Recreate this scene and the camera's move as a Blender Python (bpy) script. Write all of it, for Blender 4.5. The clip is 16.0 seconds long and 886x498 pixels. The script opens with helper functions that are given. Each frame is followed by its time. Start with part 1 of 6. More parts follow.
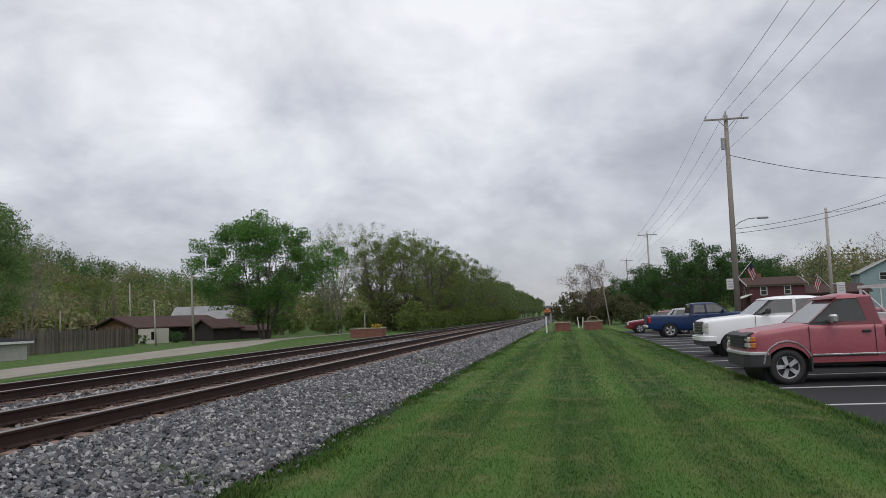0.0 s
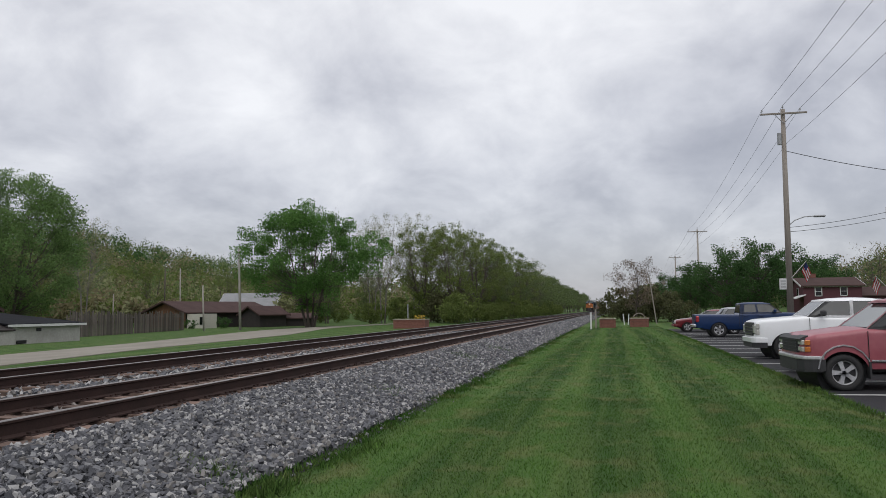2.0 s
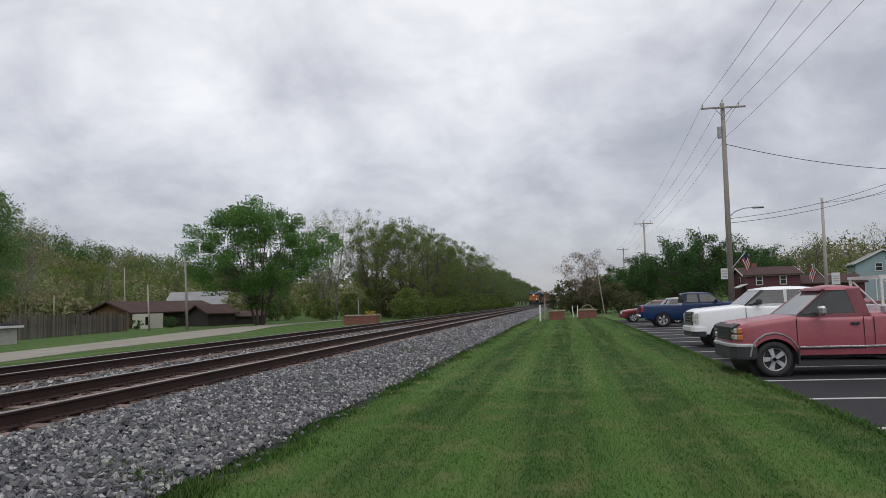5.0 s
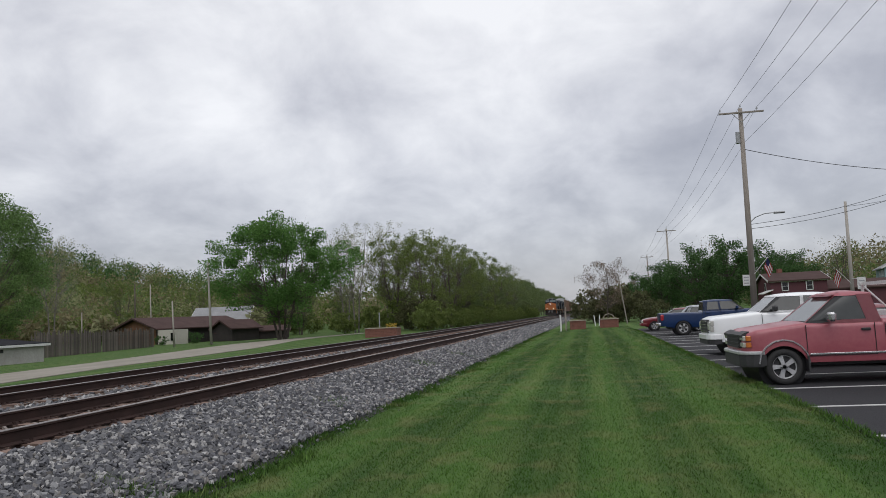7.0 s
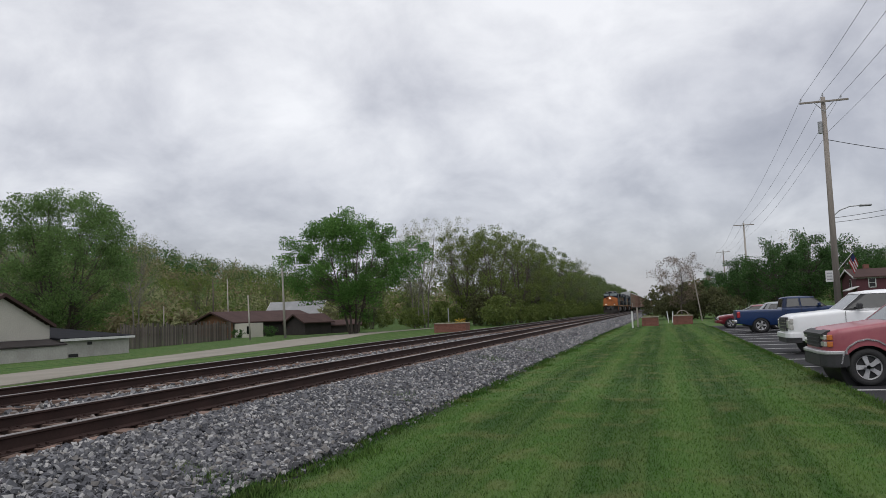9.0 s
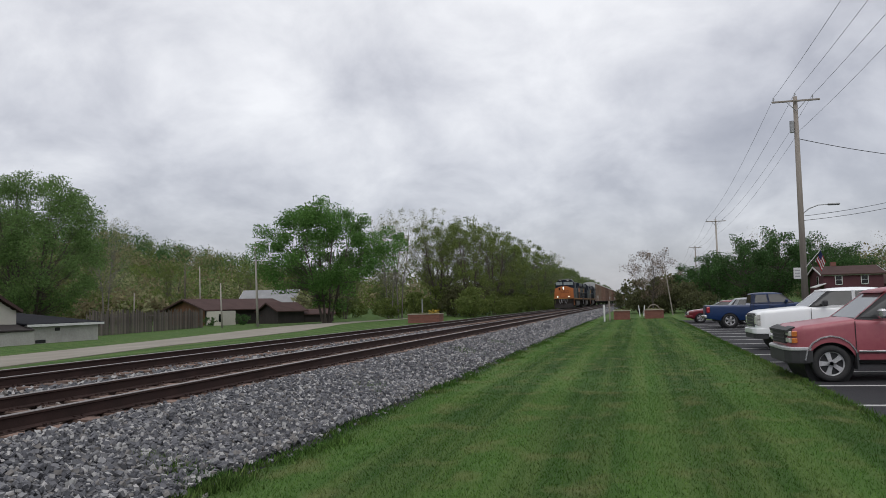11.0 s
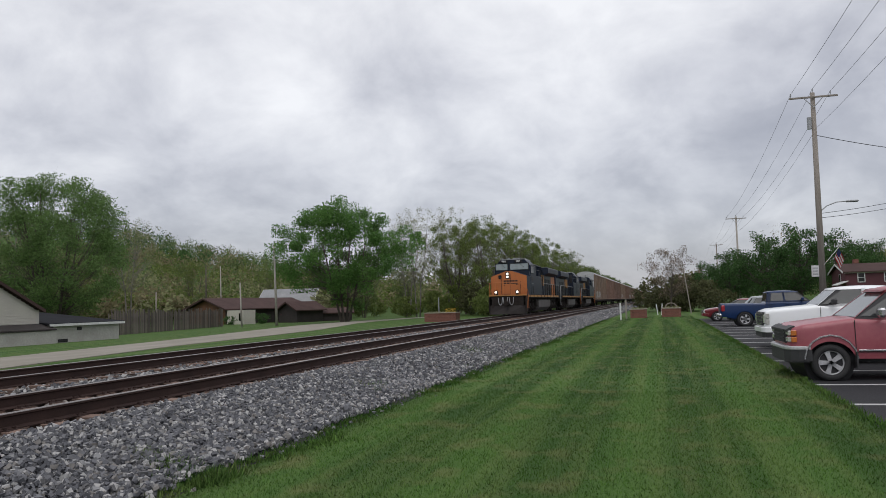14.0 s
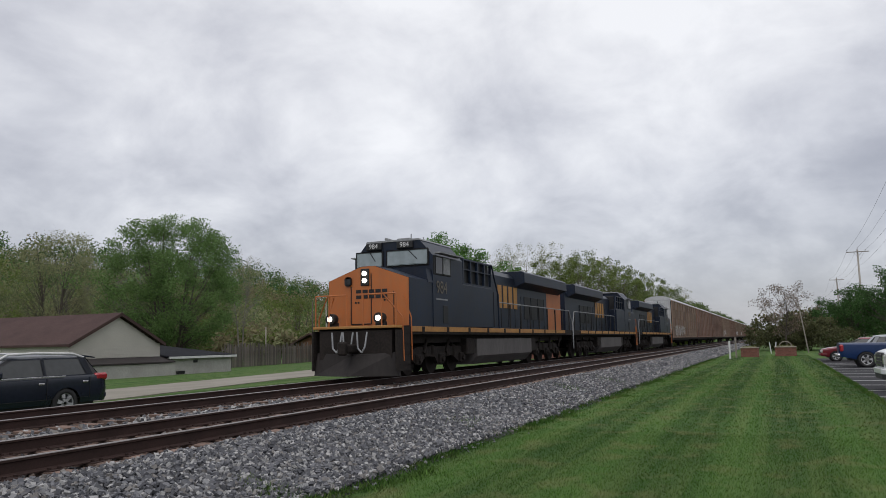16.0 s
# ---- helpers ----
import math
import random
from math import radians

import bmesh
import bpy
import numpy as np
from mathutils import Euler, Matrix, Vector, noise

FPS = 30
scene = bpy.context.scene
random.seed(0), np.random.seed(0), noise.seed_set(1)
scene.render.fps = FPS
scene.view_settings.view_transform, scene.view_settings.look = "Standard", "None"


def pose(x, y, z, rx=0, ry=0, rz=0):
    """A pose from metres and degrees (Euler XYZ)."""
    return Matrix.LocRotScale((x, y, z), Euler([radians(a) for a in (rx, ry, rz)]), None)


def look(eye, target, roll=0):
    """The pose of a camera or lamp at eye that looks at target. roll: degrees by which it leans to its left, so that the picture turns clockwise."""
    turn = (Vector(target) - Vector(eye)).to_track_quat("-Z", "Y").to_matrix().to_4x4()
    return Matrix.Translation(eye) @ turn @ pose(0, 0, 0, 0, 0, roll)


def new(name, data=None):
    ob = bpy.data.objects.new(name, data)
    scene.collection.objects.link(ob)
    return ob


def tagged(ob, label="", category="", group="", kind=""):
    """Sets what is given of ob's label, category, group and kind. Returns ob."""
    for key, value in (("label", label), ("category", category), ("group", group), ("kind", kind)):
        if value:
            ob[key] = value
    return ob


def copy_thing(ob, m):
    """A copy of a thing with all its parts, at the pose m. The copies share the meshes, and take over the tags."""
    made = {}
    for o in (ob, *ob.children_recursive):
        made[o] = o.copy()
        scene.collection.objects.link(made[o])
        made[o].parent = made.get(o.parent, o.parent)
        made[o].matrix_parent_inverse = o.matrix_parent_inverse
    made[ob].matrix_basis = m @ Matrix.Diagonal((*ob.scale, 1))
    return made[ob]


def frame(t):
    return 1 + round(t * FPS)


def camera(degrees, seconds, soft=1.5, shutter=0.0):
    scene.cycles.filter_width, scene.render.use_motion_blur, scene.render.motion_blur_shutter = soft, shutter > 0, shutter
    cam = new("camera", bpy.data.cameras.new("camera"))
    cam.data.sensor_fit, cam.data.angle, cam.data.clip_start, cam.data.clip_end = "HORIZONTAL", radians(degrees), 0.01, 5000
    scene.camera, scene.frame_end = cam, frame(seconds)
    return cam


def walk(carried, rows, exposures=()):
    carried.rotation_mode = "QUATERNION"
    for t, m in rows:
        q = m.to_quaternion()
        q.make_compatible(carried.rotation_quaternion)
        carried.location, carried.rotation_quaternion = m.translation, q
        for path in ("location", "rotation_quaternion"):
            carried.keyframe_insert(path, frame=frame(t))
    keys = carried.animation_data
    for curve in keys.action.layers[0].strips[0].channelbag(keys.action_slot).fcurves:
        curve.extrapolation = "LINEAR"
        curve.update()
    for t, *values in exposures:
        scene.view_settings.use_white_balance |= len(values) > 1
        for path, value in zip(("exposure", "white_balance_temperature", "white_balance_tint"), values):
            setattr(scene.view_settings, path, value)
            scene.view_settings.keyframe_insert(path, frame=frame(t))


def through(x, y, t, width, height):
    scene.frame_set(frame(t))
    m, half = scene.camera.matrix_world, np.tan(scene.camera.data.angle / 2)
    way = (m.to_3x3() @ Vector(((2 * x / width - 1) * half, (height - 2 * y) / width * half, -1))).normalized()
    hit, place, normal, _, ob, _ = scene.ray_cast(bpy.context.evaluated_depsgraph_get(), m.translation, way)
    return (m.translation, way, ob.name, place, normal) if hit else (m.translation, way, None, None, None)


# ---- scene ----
cam = camera(61.46, 16.0, soft=0.8)
PATH = [
    (0, 0.000, 0.000, 1.573, 9.39, 5.25, -2.15),
    (0.5, 0.020, 0.001, 1.605, 10.24, 5.62, -1.63),
    (1, 0.079, 0.047, 1.612, 13.40, 6.00, -0.24),
    (1.5, 0.038, 0.184, 1.617, 14.19, 5.65, -0.34),
    (2, 0.032, 0.289, 1.593, 12.91, 4.74, -0.64),
    (2.5, 0.146, 0.376, 1.610, 10.23, 4.43, -1.51),
    (3, 0.242, 0.419, 1.610, 8.99, 4.41, -1.60),
    (3.5, 0.249, 0.418, 1.597, 8.60, 4.30, -1.61),
    (6, 0.331, 0.294, 1.604, 10.39, 4.41, -2.50),
    (6.5, 0.457, 0.282, 1.614, 10.79, 4.76, -3.06),
    (7, 0.663, 0.332, 1.603, 11.06, 5.19, -2.63),
    (7.5, 0.697, 0.344, 1.612, 12.72, 5.26, -1.52),
    (8, 0.722, 0.324, 1.611, 15.16, 5.55, -2.02),
    (8.5, 0.704, 0.310, 1.612, 16.56, 5.25, -2.41),
    (11, 0.750, 0.301, 1.628, 14.52, 4.29, -1.44),
    (11.5, 0.769, 0.294, 1.628, 14.13, 3.92, -2.17),
    (12, 0.786, 0.303, 1.619, 13.69, 3.99, -2.65),
    (12.5, 0.844, 0.298, 1.620, 14.34, 4.28, -1.90),
    (13, 0.901, 0.182, 1.619, 15.84, 3.80, -1.71),
    (13.5, 1.049, 0.137, 1.650, 16.74, 3.16, -2.25),
    (14, 1.196, 0.181, 1.649, 16.11, 4.21, -1.57),
    (14.5, 1.278, 0.137, 1.649, 18.00, 4.99, -1.10),
    (15, 1.316, -0.022, 1.640, 20.29, 5.30, -1.65),
    (15.5, 1.388, -0.069, 1.651, 21.65, 5.32, -1.63),
    (16, 1.458, -0.047, 1.674, 23.85, 7.12, -1.10),
]
walk(cam, [(t, pose(x, y, z, 0, 0, yaw) @ pose(0, 0, 0, 90 + pitch) @ pose(0, 0, 0, 0, 0, roll))
           for t, x, y, z, yaw, pitch, roll in PATH])

# ---- sky and sun: an overcast spring day ----
scene.view_settings.exposure = 0.06


def build_world():
    w = bpy.data.worlds.new("overcast_sky")
    scene.world = w
    w.use_nodes = True
    n, l = w.node_tree.nodes, w.node_tree.links
    n.clear()
    out, bg = n.new("ShaderNodeOutputWorld"), n.new("ShaderNodeBackground")
    sky = n.new("ShaderNodeTexSky")
    sky.sky_type, sky.sun_disc = "NISHITA", False
    sky.sun_elevation, sky.sun_rotation = radians(60), radians(185)
    co, sep = n.new("ShaderNodeTexCoord"), n.new("ShaderNodeSeparateXYZ")
    l.new(co.outputs["Generated"], sep.inputs[0])

    def math_node(op, a, b=None, clamp=False):
        m = n.new("ShaderNodeMath")
        m.operation, m.use_clamp = op, clamp
        for k, v in enumerate((a, b)):
            if v is None:
                continue
            if isinstance(v, (int, float)):
                m.inputs[k].default_value = v
            else:
                l.new(v, m.inputs[k])
        return m.outputs[0]

    # cloud sheet: directions projected on a flat layer
    up = math_node("ADD", math_node("MAXIMUM", sep.outputs[2], 0.0), 0.55)
    px, py = math_node("DIVIDE", sep.outputs[0], up), math_node("DIVIDE", sep.outputs[1], up)
    comb = n.new("ShaderNodeCombineXYZ")
    l.new(px, comb.inputs[0])
    l.new(py, comb.inputs[1])

    def cloud(scale, detail, rough, dist, loc, stretch):
        mp = n.new("ShaderNodeMapping")
        mp.inputs["Location"].default_value = loc
        mp.inputs["Scale"].default_value = stretch
        l.new(comb.outputs[0], mp.inputs["Vector"])
        t = n.new("ShaderNodeTexNoise")
        t.inputs["Scale"].default_value, t.inputs["Detail"].default_value = scale, detail
        t.inputs["Roughness"].default_value, t.inputs["Distortion"].default_value = rough, dist
        l.new(mp.outputs[0], t.inputs["Vector"])
        return t.outputs["Fac"]

    big = cloud(CLOUD_BIG, 3.0, 0.5, 0.3, (5.3, 2.9, 0), (1, 1.0, 1))
    mid = cloud(CLOUD_MID, 7.0, 0.55, 0.25, (0.4, 5.2, 2), (1.0, 1.0, 1))
    # a thin, bright part of the cover where the sun stands behind it
    dot = n.new("ShaderNodeVectorMath")
    dot.operation = "DOT_PRODUCT"
    nrm = n.new("ShaderNodeVectorMath")
    nrm.operation = "NORMALIZE"
    l.new(co.outputs["Generated"], nrm.inputs[0])
    l.new(nrm.outputs[0], dot.inputs[0])
    dot.inputs[1].default_value = Vector((-0.26, 0.88, 0.42)).normalized()
    glow = n.new("ShaderNodeMapRange")
    glow.interpolation_type = "SMOOTHSTEP"
    glow.inputs[1].default_value, glow.inputs[2].default_value = 0.88, 1.0
    l.new(dot.outputs["Value"], glow.inputs[0])
    s = math_node("ADD", math_node("ADD", math_node("MULTIPLY", big, 0.36), 0.135), math_node("MULTIPLY", mid, 0.58))
    s = math_node("ADD", s, math_node("MULTIPLY", glow.outputs[0], 0.17))
    # the cover looks thicker and greyer towards the horizon
    s = math_node("ADD", s, math_node("MULTIPLY", math_node("SUBTRACT", math_node("MINIMUM", sep.outputs[2], 0.5), 0.24), 0.60))
    ramp = n.new("ShaderNodeValToRGB")
    el = ramp.color_ramp.elements
    el[0].position, el[0].color = 0.42, (0.335, 0.338, 0.385, 1)
    el[1].position, el[1].color = 0.86, (0.93, 0.93, 0.95, 1)
    e = ramp.color_ramp.elements.new(0.56)
    e.color = (0.455, 0.458, 0.505, 1)
    e = ramp.color_ramp.elements.new(0.68)
    e.color = (0.64, 0.643, 0.685, 1)
    l.new(s, ramp.inputs[0])
    # the clear sky's share over the cover is small
    skys = n.new("ShaderNodeMix")
    skys.data_type = "RGBA"
    skys.inputs[0].default_value = 0.02
    l.new(ramp.outputs[0], skys.inputs[6])
    l.new(sky.outputs[0], skys.inputs[7])
    l.new(skys.outputs[2], bg.inputs[0])
    bg.inputs[1].default_value = SKY
    l.new(bg.outputs[0], out.inputs[0])


SKY, CLOUD_BIG, CLOUD_MID = 0.91, 1.7, 4.8
build_world()
sun = new("sun", bpy.data.lights.new("sun", "SUN"))
sun.data.energy, sun.data.angle, sun.data.color = 1.05, radians(60), (1, 0.97, 0.95)
sun.matrix_world = look((6, -48, 85), (0, 0, 0))

# ---- materials ----
MATS = {}


def mat(name, a, b=None, rough=0.8, metal=0.0, scale=6.0, fine=40.0, bump=0.15, depth=0.01, spread=0.5,
        c=None, random_part=0.0, stretch=(1, 1, 1), coat=0.0, emit=0.0, island=0.0, trans=0.0, spec=0.5):
    """A surface with colour a turning to b in broad patches and c in fine grain."""
    if name in MATS:
        return MATS[name]
    m = bpy.data.materials.new(name)
    m.use_nodes = True
    n, l = m.node_tree.nodes, m.node_tree.links
    p = n["Principled BSDF"]
    p.inputs["Roughness"].default_value, p.inputs["Metallic"].default_value = rough, metal
    p.inputs["Coat Weight"].default_value = coat
    p.inputs["Coat Roughness"].default_value = 0.08
    p.inputs["Specular IOR Level"].default_value = spec
    b = b or tuple(v * 0.75 for v in a)
    c = c or tuple(v * 0.6 for v in b)
    co, mp = n.new("ShaderNodeTexCoord"), n.new("ShaderNodeMapping")
    mp.inputs["Scale"].default_value = stretch
    l.new(co.outputs["Object"], mp.inputs["Vector"])

    def tex(sc, det):
        t = n.new("ShaderNodeTexNoise")
        t.inputs["Scale"].default_value, t.inputs["Detail"].default_value = sc, det
        l.new(mp.outputs[0], t.inputs["Vector"])
        r = n.new("ShaderNodeMapRange")
        r.inputs[1].default_value, r.inputs[2].default_value = 0.5 - spread * 0.4, 0.5 + spread * 0.4
        l.new(t.outputs["Fac"], r.inputs[0])
        return r.outputs[0], t

    def mix(f, x, y, k=1.0):
        q = n.new("ShaderNodeMix")
        q.data_type = "RGBA"
        if k < 1.0:
            mu = n.new("ShaderNodeMath")
            mu.operation = "MULTIPLY"
            l.new(f, mu.inputs[0])
            mu.inputs[1].default_value = k
            f = mu.outputs[0]
        l.new(f, q.inputs[0])
        for v, s in ((x, q.inputs[6]), (y, q.inputs[7])):
            if isinstance(v, tuple):
                s.default_value = (*v, 1)
            else:
                l.new(v, s)
        return q.outputs[2]

    broad, _ = tex(scale, 4)
    grain, gt = tex(fine, 3)
    col = mix(grain, mix(broad, a, b), c, 0.45)
    if random_part or island:
        src = n.new("ShaderNodeObjectInfo").outputs["Random"] if random_part else n.new("ShaderNodeNewGeometry").outputs["Random Per Island"]
        hsv, mr = n.new("ShaderNodeHueSaturation"), n.new("ShaderNodeMapRange")
        k = random_part or island
        mr.inputs[3].default_value, mr.inputs[4].default_value = 1 - k, 1 + k
        l.new(src, mr.inputs[0])
        l.new(mr.outputs[0], hsv.inputs["Value"])
        l.new(col, hsv.inputs["Color"])
        col = hsv.outputs[0]
    l.new(col, p.inputs["Base Color"])
    if bump:
        bn = n.new("ShaderNodeBump")
        bn.inputs["Strength"].default_value, bn.inputs["Distance"].default_value = bump, depth
        l.new(gt.outputs["Fac"], bn.inputs["Height"])
        l.new(bn.outputs[0], p.inputs["Normal"])
    if emit:
        p.inputs["Emission Color"].default_value = (*a, 1)
        p.inputs["Emission Strength"].default_value = emit
    if trans:
        p.inputs["Transmission Weight"].default_value = trans
    MATS[name] = m
    return m


# ---- mesh helpers ----
def box(bm, x, y, z, sx, sy, sz, bevel=0.0, turn=None):
    """A box of full sizes with its centre at x, y, z."""
    m = Matrix.Translation((x, y, z)) @ (turn or Matrix()) @ Matrix.Diagonal((sx, sy, sz, 1))
    r = bmesh.ops.create_cube(bm, size=1, matrix=m)
    if bevel:
        es = list({e for v in r["verts"] for e in v.link_edges})
        bmesh.ops.bevel(bm, geom=es, offset=bevel, segments=1, affect="EDGES", profile=0.5)
    return bm


def rod(bm, p, q, r, r2=None, n=8, cap=True):
    """A round bar from p to q."""
    p, q = Vector(p), Vector(q)
    d = q - p
    m = Matrix.Translation((p + q) / 2) @ d.to_track_quat("Z", "Y").to_matrix().to_4x4()
    bmesh.ops.create_cone(bm, cap_ends=cap, segments=n, radius1=r, radius2=r if r2 is None else r2, depth=d.length, matrix=m)
    return bm


def prism(bm, prof, axis, lo, hi):
    """An outline of (u, v) drawn out along an axis. x: u=y v=z; y: u=x v=z; z: u=x v=y."""
    def pt(u, v, w):
        return {"x": (w, u, v), "y": (u, w, v), "z": (u, v, w)}[axis]
    a = [bm.verts.new(pt(u, v, lo)) for u, v in prof]
    b = [bm.verts.new(pt(u, v, hi)) for u, v in prof]
    fs = [bm.faces.new(a), bm.faces.new(b[::-1])]
    for k in range(len(prof)):
        j = (k + 1) % len(prof)
        fs.append(bm.faces.new((a[k], b[k], b[j], a[j])))
    bmesh.ops.recalc_face_normals(bm, faces=fs)
    return bm


def quad(bm, *pts):
    return bm.faces.new([bm.verts.new(p) for p in pts])


def mesh_of(name, bm, material, smooth=False):
    me = bpy.data.meshes.new(name)
    bmesh.ops.recalc_face_normals(bm, faces=bm.faces)
    bm.to_mesh(me)
    bm.free()
    for m in (material if isinstance(material, (list, tuple)) else [material]):
        me.materials.append(m)
    if smooth:
        me.polygons.foreach_set("use_smooth", [True] * len(me.polygons))
    return me


def part(name, bm, material, parent=None, label="", smooth=False):
    ob = new(name, mesh_of(name, bm, material, smooth))
    ob.parent = parent
    return tagged(ob, label)


def thing(name, m=None, label="", category="", group="", kind=""):
    ob = new(name)
    ob.empty_display_size = 0.2
    if m is not None:
        ob.matrix_world = m
    return tagged(ob, label, category, group, kind)


def raw(name, verts, faces, material, parent=None, smooth=False):
    """A mesh object from arrays of points and faces."""
    me = bpy.data.meshes.new(name)
    me.from_pydata(verts if isinstance(verts, list) else verts.tolist(), [], faces if isinstance(faces, list) else faces.tolist())
    me.materials.append(material)
    if smooth:
        me.polygons.foreach_set("use_smooth", [True] * len(me.polygons))
    ob = new(name, me)
    ob.parent = parent
    return ob


B = bmesh.new
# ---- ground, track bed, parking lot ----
# near-black bed colour puts the shade between loose stones into the surface
M_BALLAST_GAP = mat("ballast_gap_shade", (0.030, 0.029, 0.030), (0.016, 0.0155, 0.016), rough=0.95, scale=0.9, fine=38, bump=0.9, depth=0.03, spread=0.6, c=(0.05, 0.05, 0.052))


def stone_material(name, tones):
    """Broken stone: each piece takes one of several tones, with dust and a fine grain on it."""
    m = mat(name, tones[2], tones[1], rough=0.92, scale=20, fine=90, bump=0.35, depth=0.004)
    n, l = m.node_tree.nodes, m.node_tree.links
    p = n["Principled BSDF"]
    ramp, mul = n.new("ShaderNodeValToRGB"), n.new("ShaderNodeMix")
    ramp.color_ramp.interpolation = "CONSTANT"
    el = ramp.color_ramp.elements
    while len(el) < len(tones):
        el.new(0.5)
    for k, (e, c) in enumerate(zip(el, tones)):
        e.position, e.color = k / len(tones), (*(v * 0.88 for v in c), 1)
    l.new(n.new("ShaderNodeNewGeometry").outputs["Random Per Island"], ramp.inputs[0])
    mul.data_type, mul.inputs[0].default_value = "RGBA", 0.85
    l.new(p.inputs["Base Color"].links[0].from_socket, mul.inputs[6])
    l.new(ramp.outputs[0], mul.inputs[7])
    l.new(mul.outputs[2], p.inputs["Base Color"])
    return m


M_STONE = stone_material("crushed_granite", ((0.055, 0.057, 0.065), (0.105, 0.107, 0.12), (0.17, 0.17, 0.182), (0.08, 0.082, 0.092), (0.26, 0.26, 0.265), (0.14, 0.142, 0.155), (0.40, 0.395, 0.385), (0.12, 0.118, 0.12), (0.22, 0.205, 0.19), (0.45, 0.44, 0.43), (0.17, 0.172, 0.185), (0.09, 0.09, 0.098)))
M_STONE_RUST = stone_material("rusty_granite", ((0.10, 0.078, 0.066), (0.15, 0.115, 0.097), (0.22, 0.185, 0.162), (0.12, 0.088, 0.073), (0.32, 0.285, 0.26), (0.17, 0.13, 0.11), (0.20, 0.19, 0.185)))
M_RAIL = mat("rail_steel", (0.056, 0.031, 0.026), (0.034, 0.020, 0.017), spec=0.25, rough=0.8, metal=0.0, scale=2, fine=60, bump=0.2, depth=0.003)
M_RAILHEAD = mat("rail_head", (0.36, 0.34, 0.33), (0.26, 0.235, 0.225), rough=0.42, metal=0.7, scale=3, fine=70, bump=0.05, stretch=(1, 0.05, 1))
M_TIE = mat("timber_tie", (0.22, 0.145, 0.115), (0.13, 0.088, 0.07), rough=0.95, scale=5, fine=30, bump=0.8, depth=0.012, stretch=(0.5, 3, 3), random_part=0.35)
M_ASPHALT = mat("asphalt", (0.019, 0.019, 0.022), (0.012, 0.012, 0.014), rough=0.88, scale=0.5, fine=160, bump=0.5, depth=0.004, c=(0.045, 0.045, 0.05), spec=0.3)
M_LINE = mat("road_paint", (0.62, 0.62, 0.60), (0.42, 0.42, 0.41), rough=0.8, scale=3, fine=60, bump=0.2, depth=0.002, spread=0.8)
M_GRAVEL = mat("gravel_drive", (0.31, 0.28, 0.245), (0.19, 0.172, 0.14), rough=0.95, scale=0.7, fine=14, bump=0.6, depth=0.02, spread=0.7, stretch=(1, 0.45, 1), c=(0.17, 0.16, 0.12))
RAIL_Z, NEAR, FAR_TRACK, GAUGE = 0.58, -6.53, -10.58, 1.505


def ease(v):
    v = min(max(v, 0.0), 1.0)
    return v * v * (3 - 2 * v)


def ground_z(x, y):
    """The height of the natural ground."""
    z = 0.0
    if x < -13:
        z = 0.02 - 0.34 * ease((-x - 22) / 26) + 25.5 * ease((-x - 85) / 150)
        if y > 0:
            z += (6 * ease((math.degrees(math.atan2(-x, y)) - 32) / 7) - 4 * ease((33 - math.degrees(math.atan2(-x, y))) / 8)) * ease((-x - 140) / 90)
    if x > 30:
        z = 11 * ease((x - 38) / 60) * ease((y - 120) / 130)
    z += 9 * ease((y - 700) / 500) * ease((abs(x) - 30) / 100)
    return z


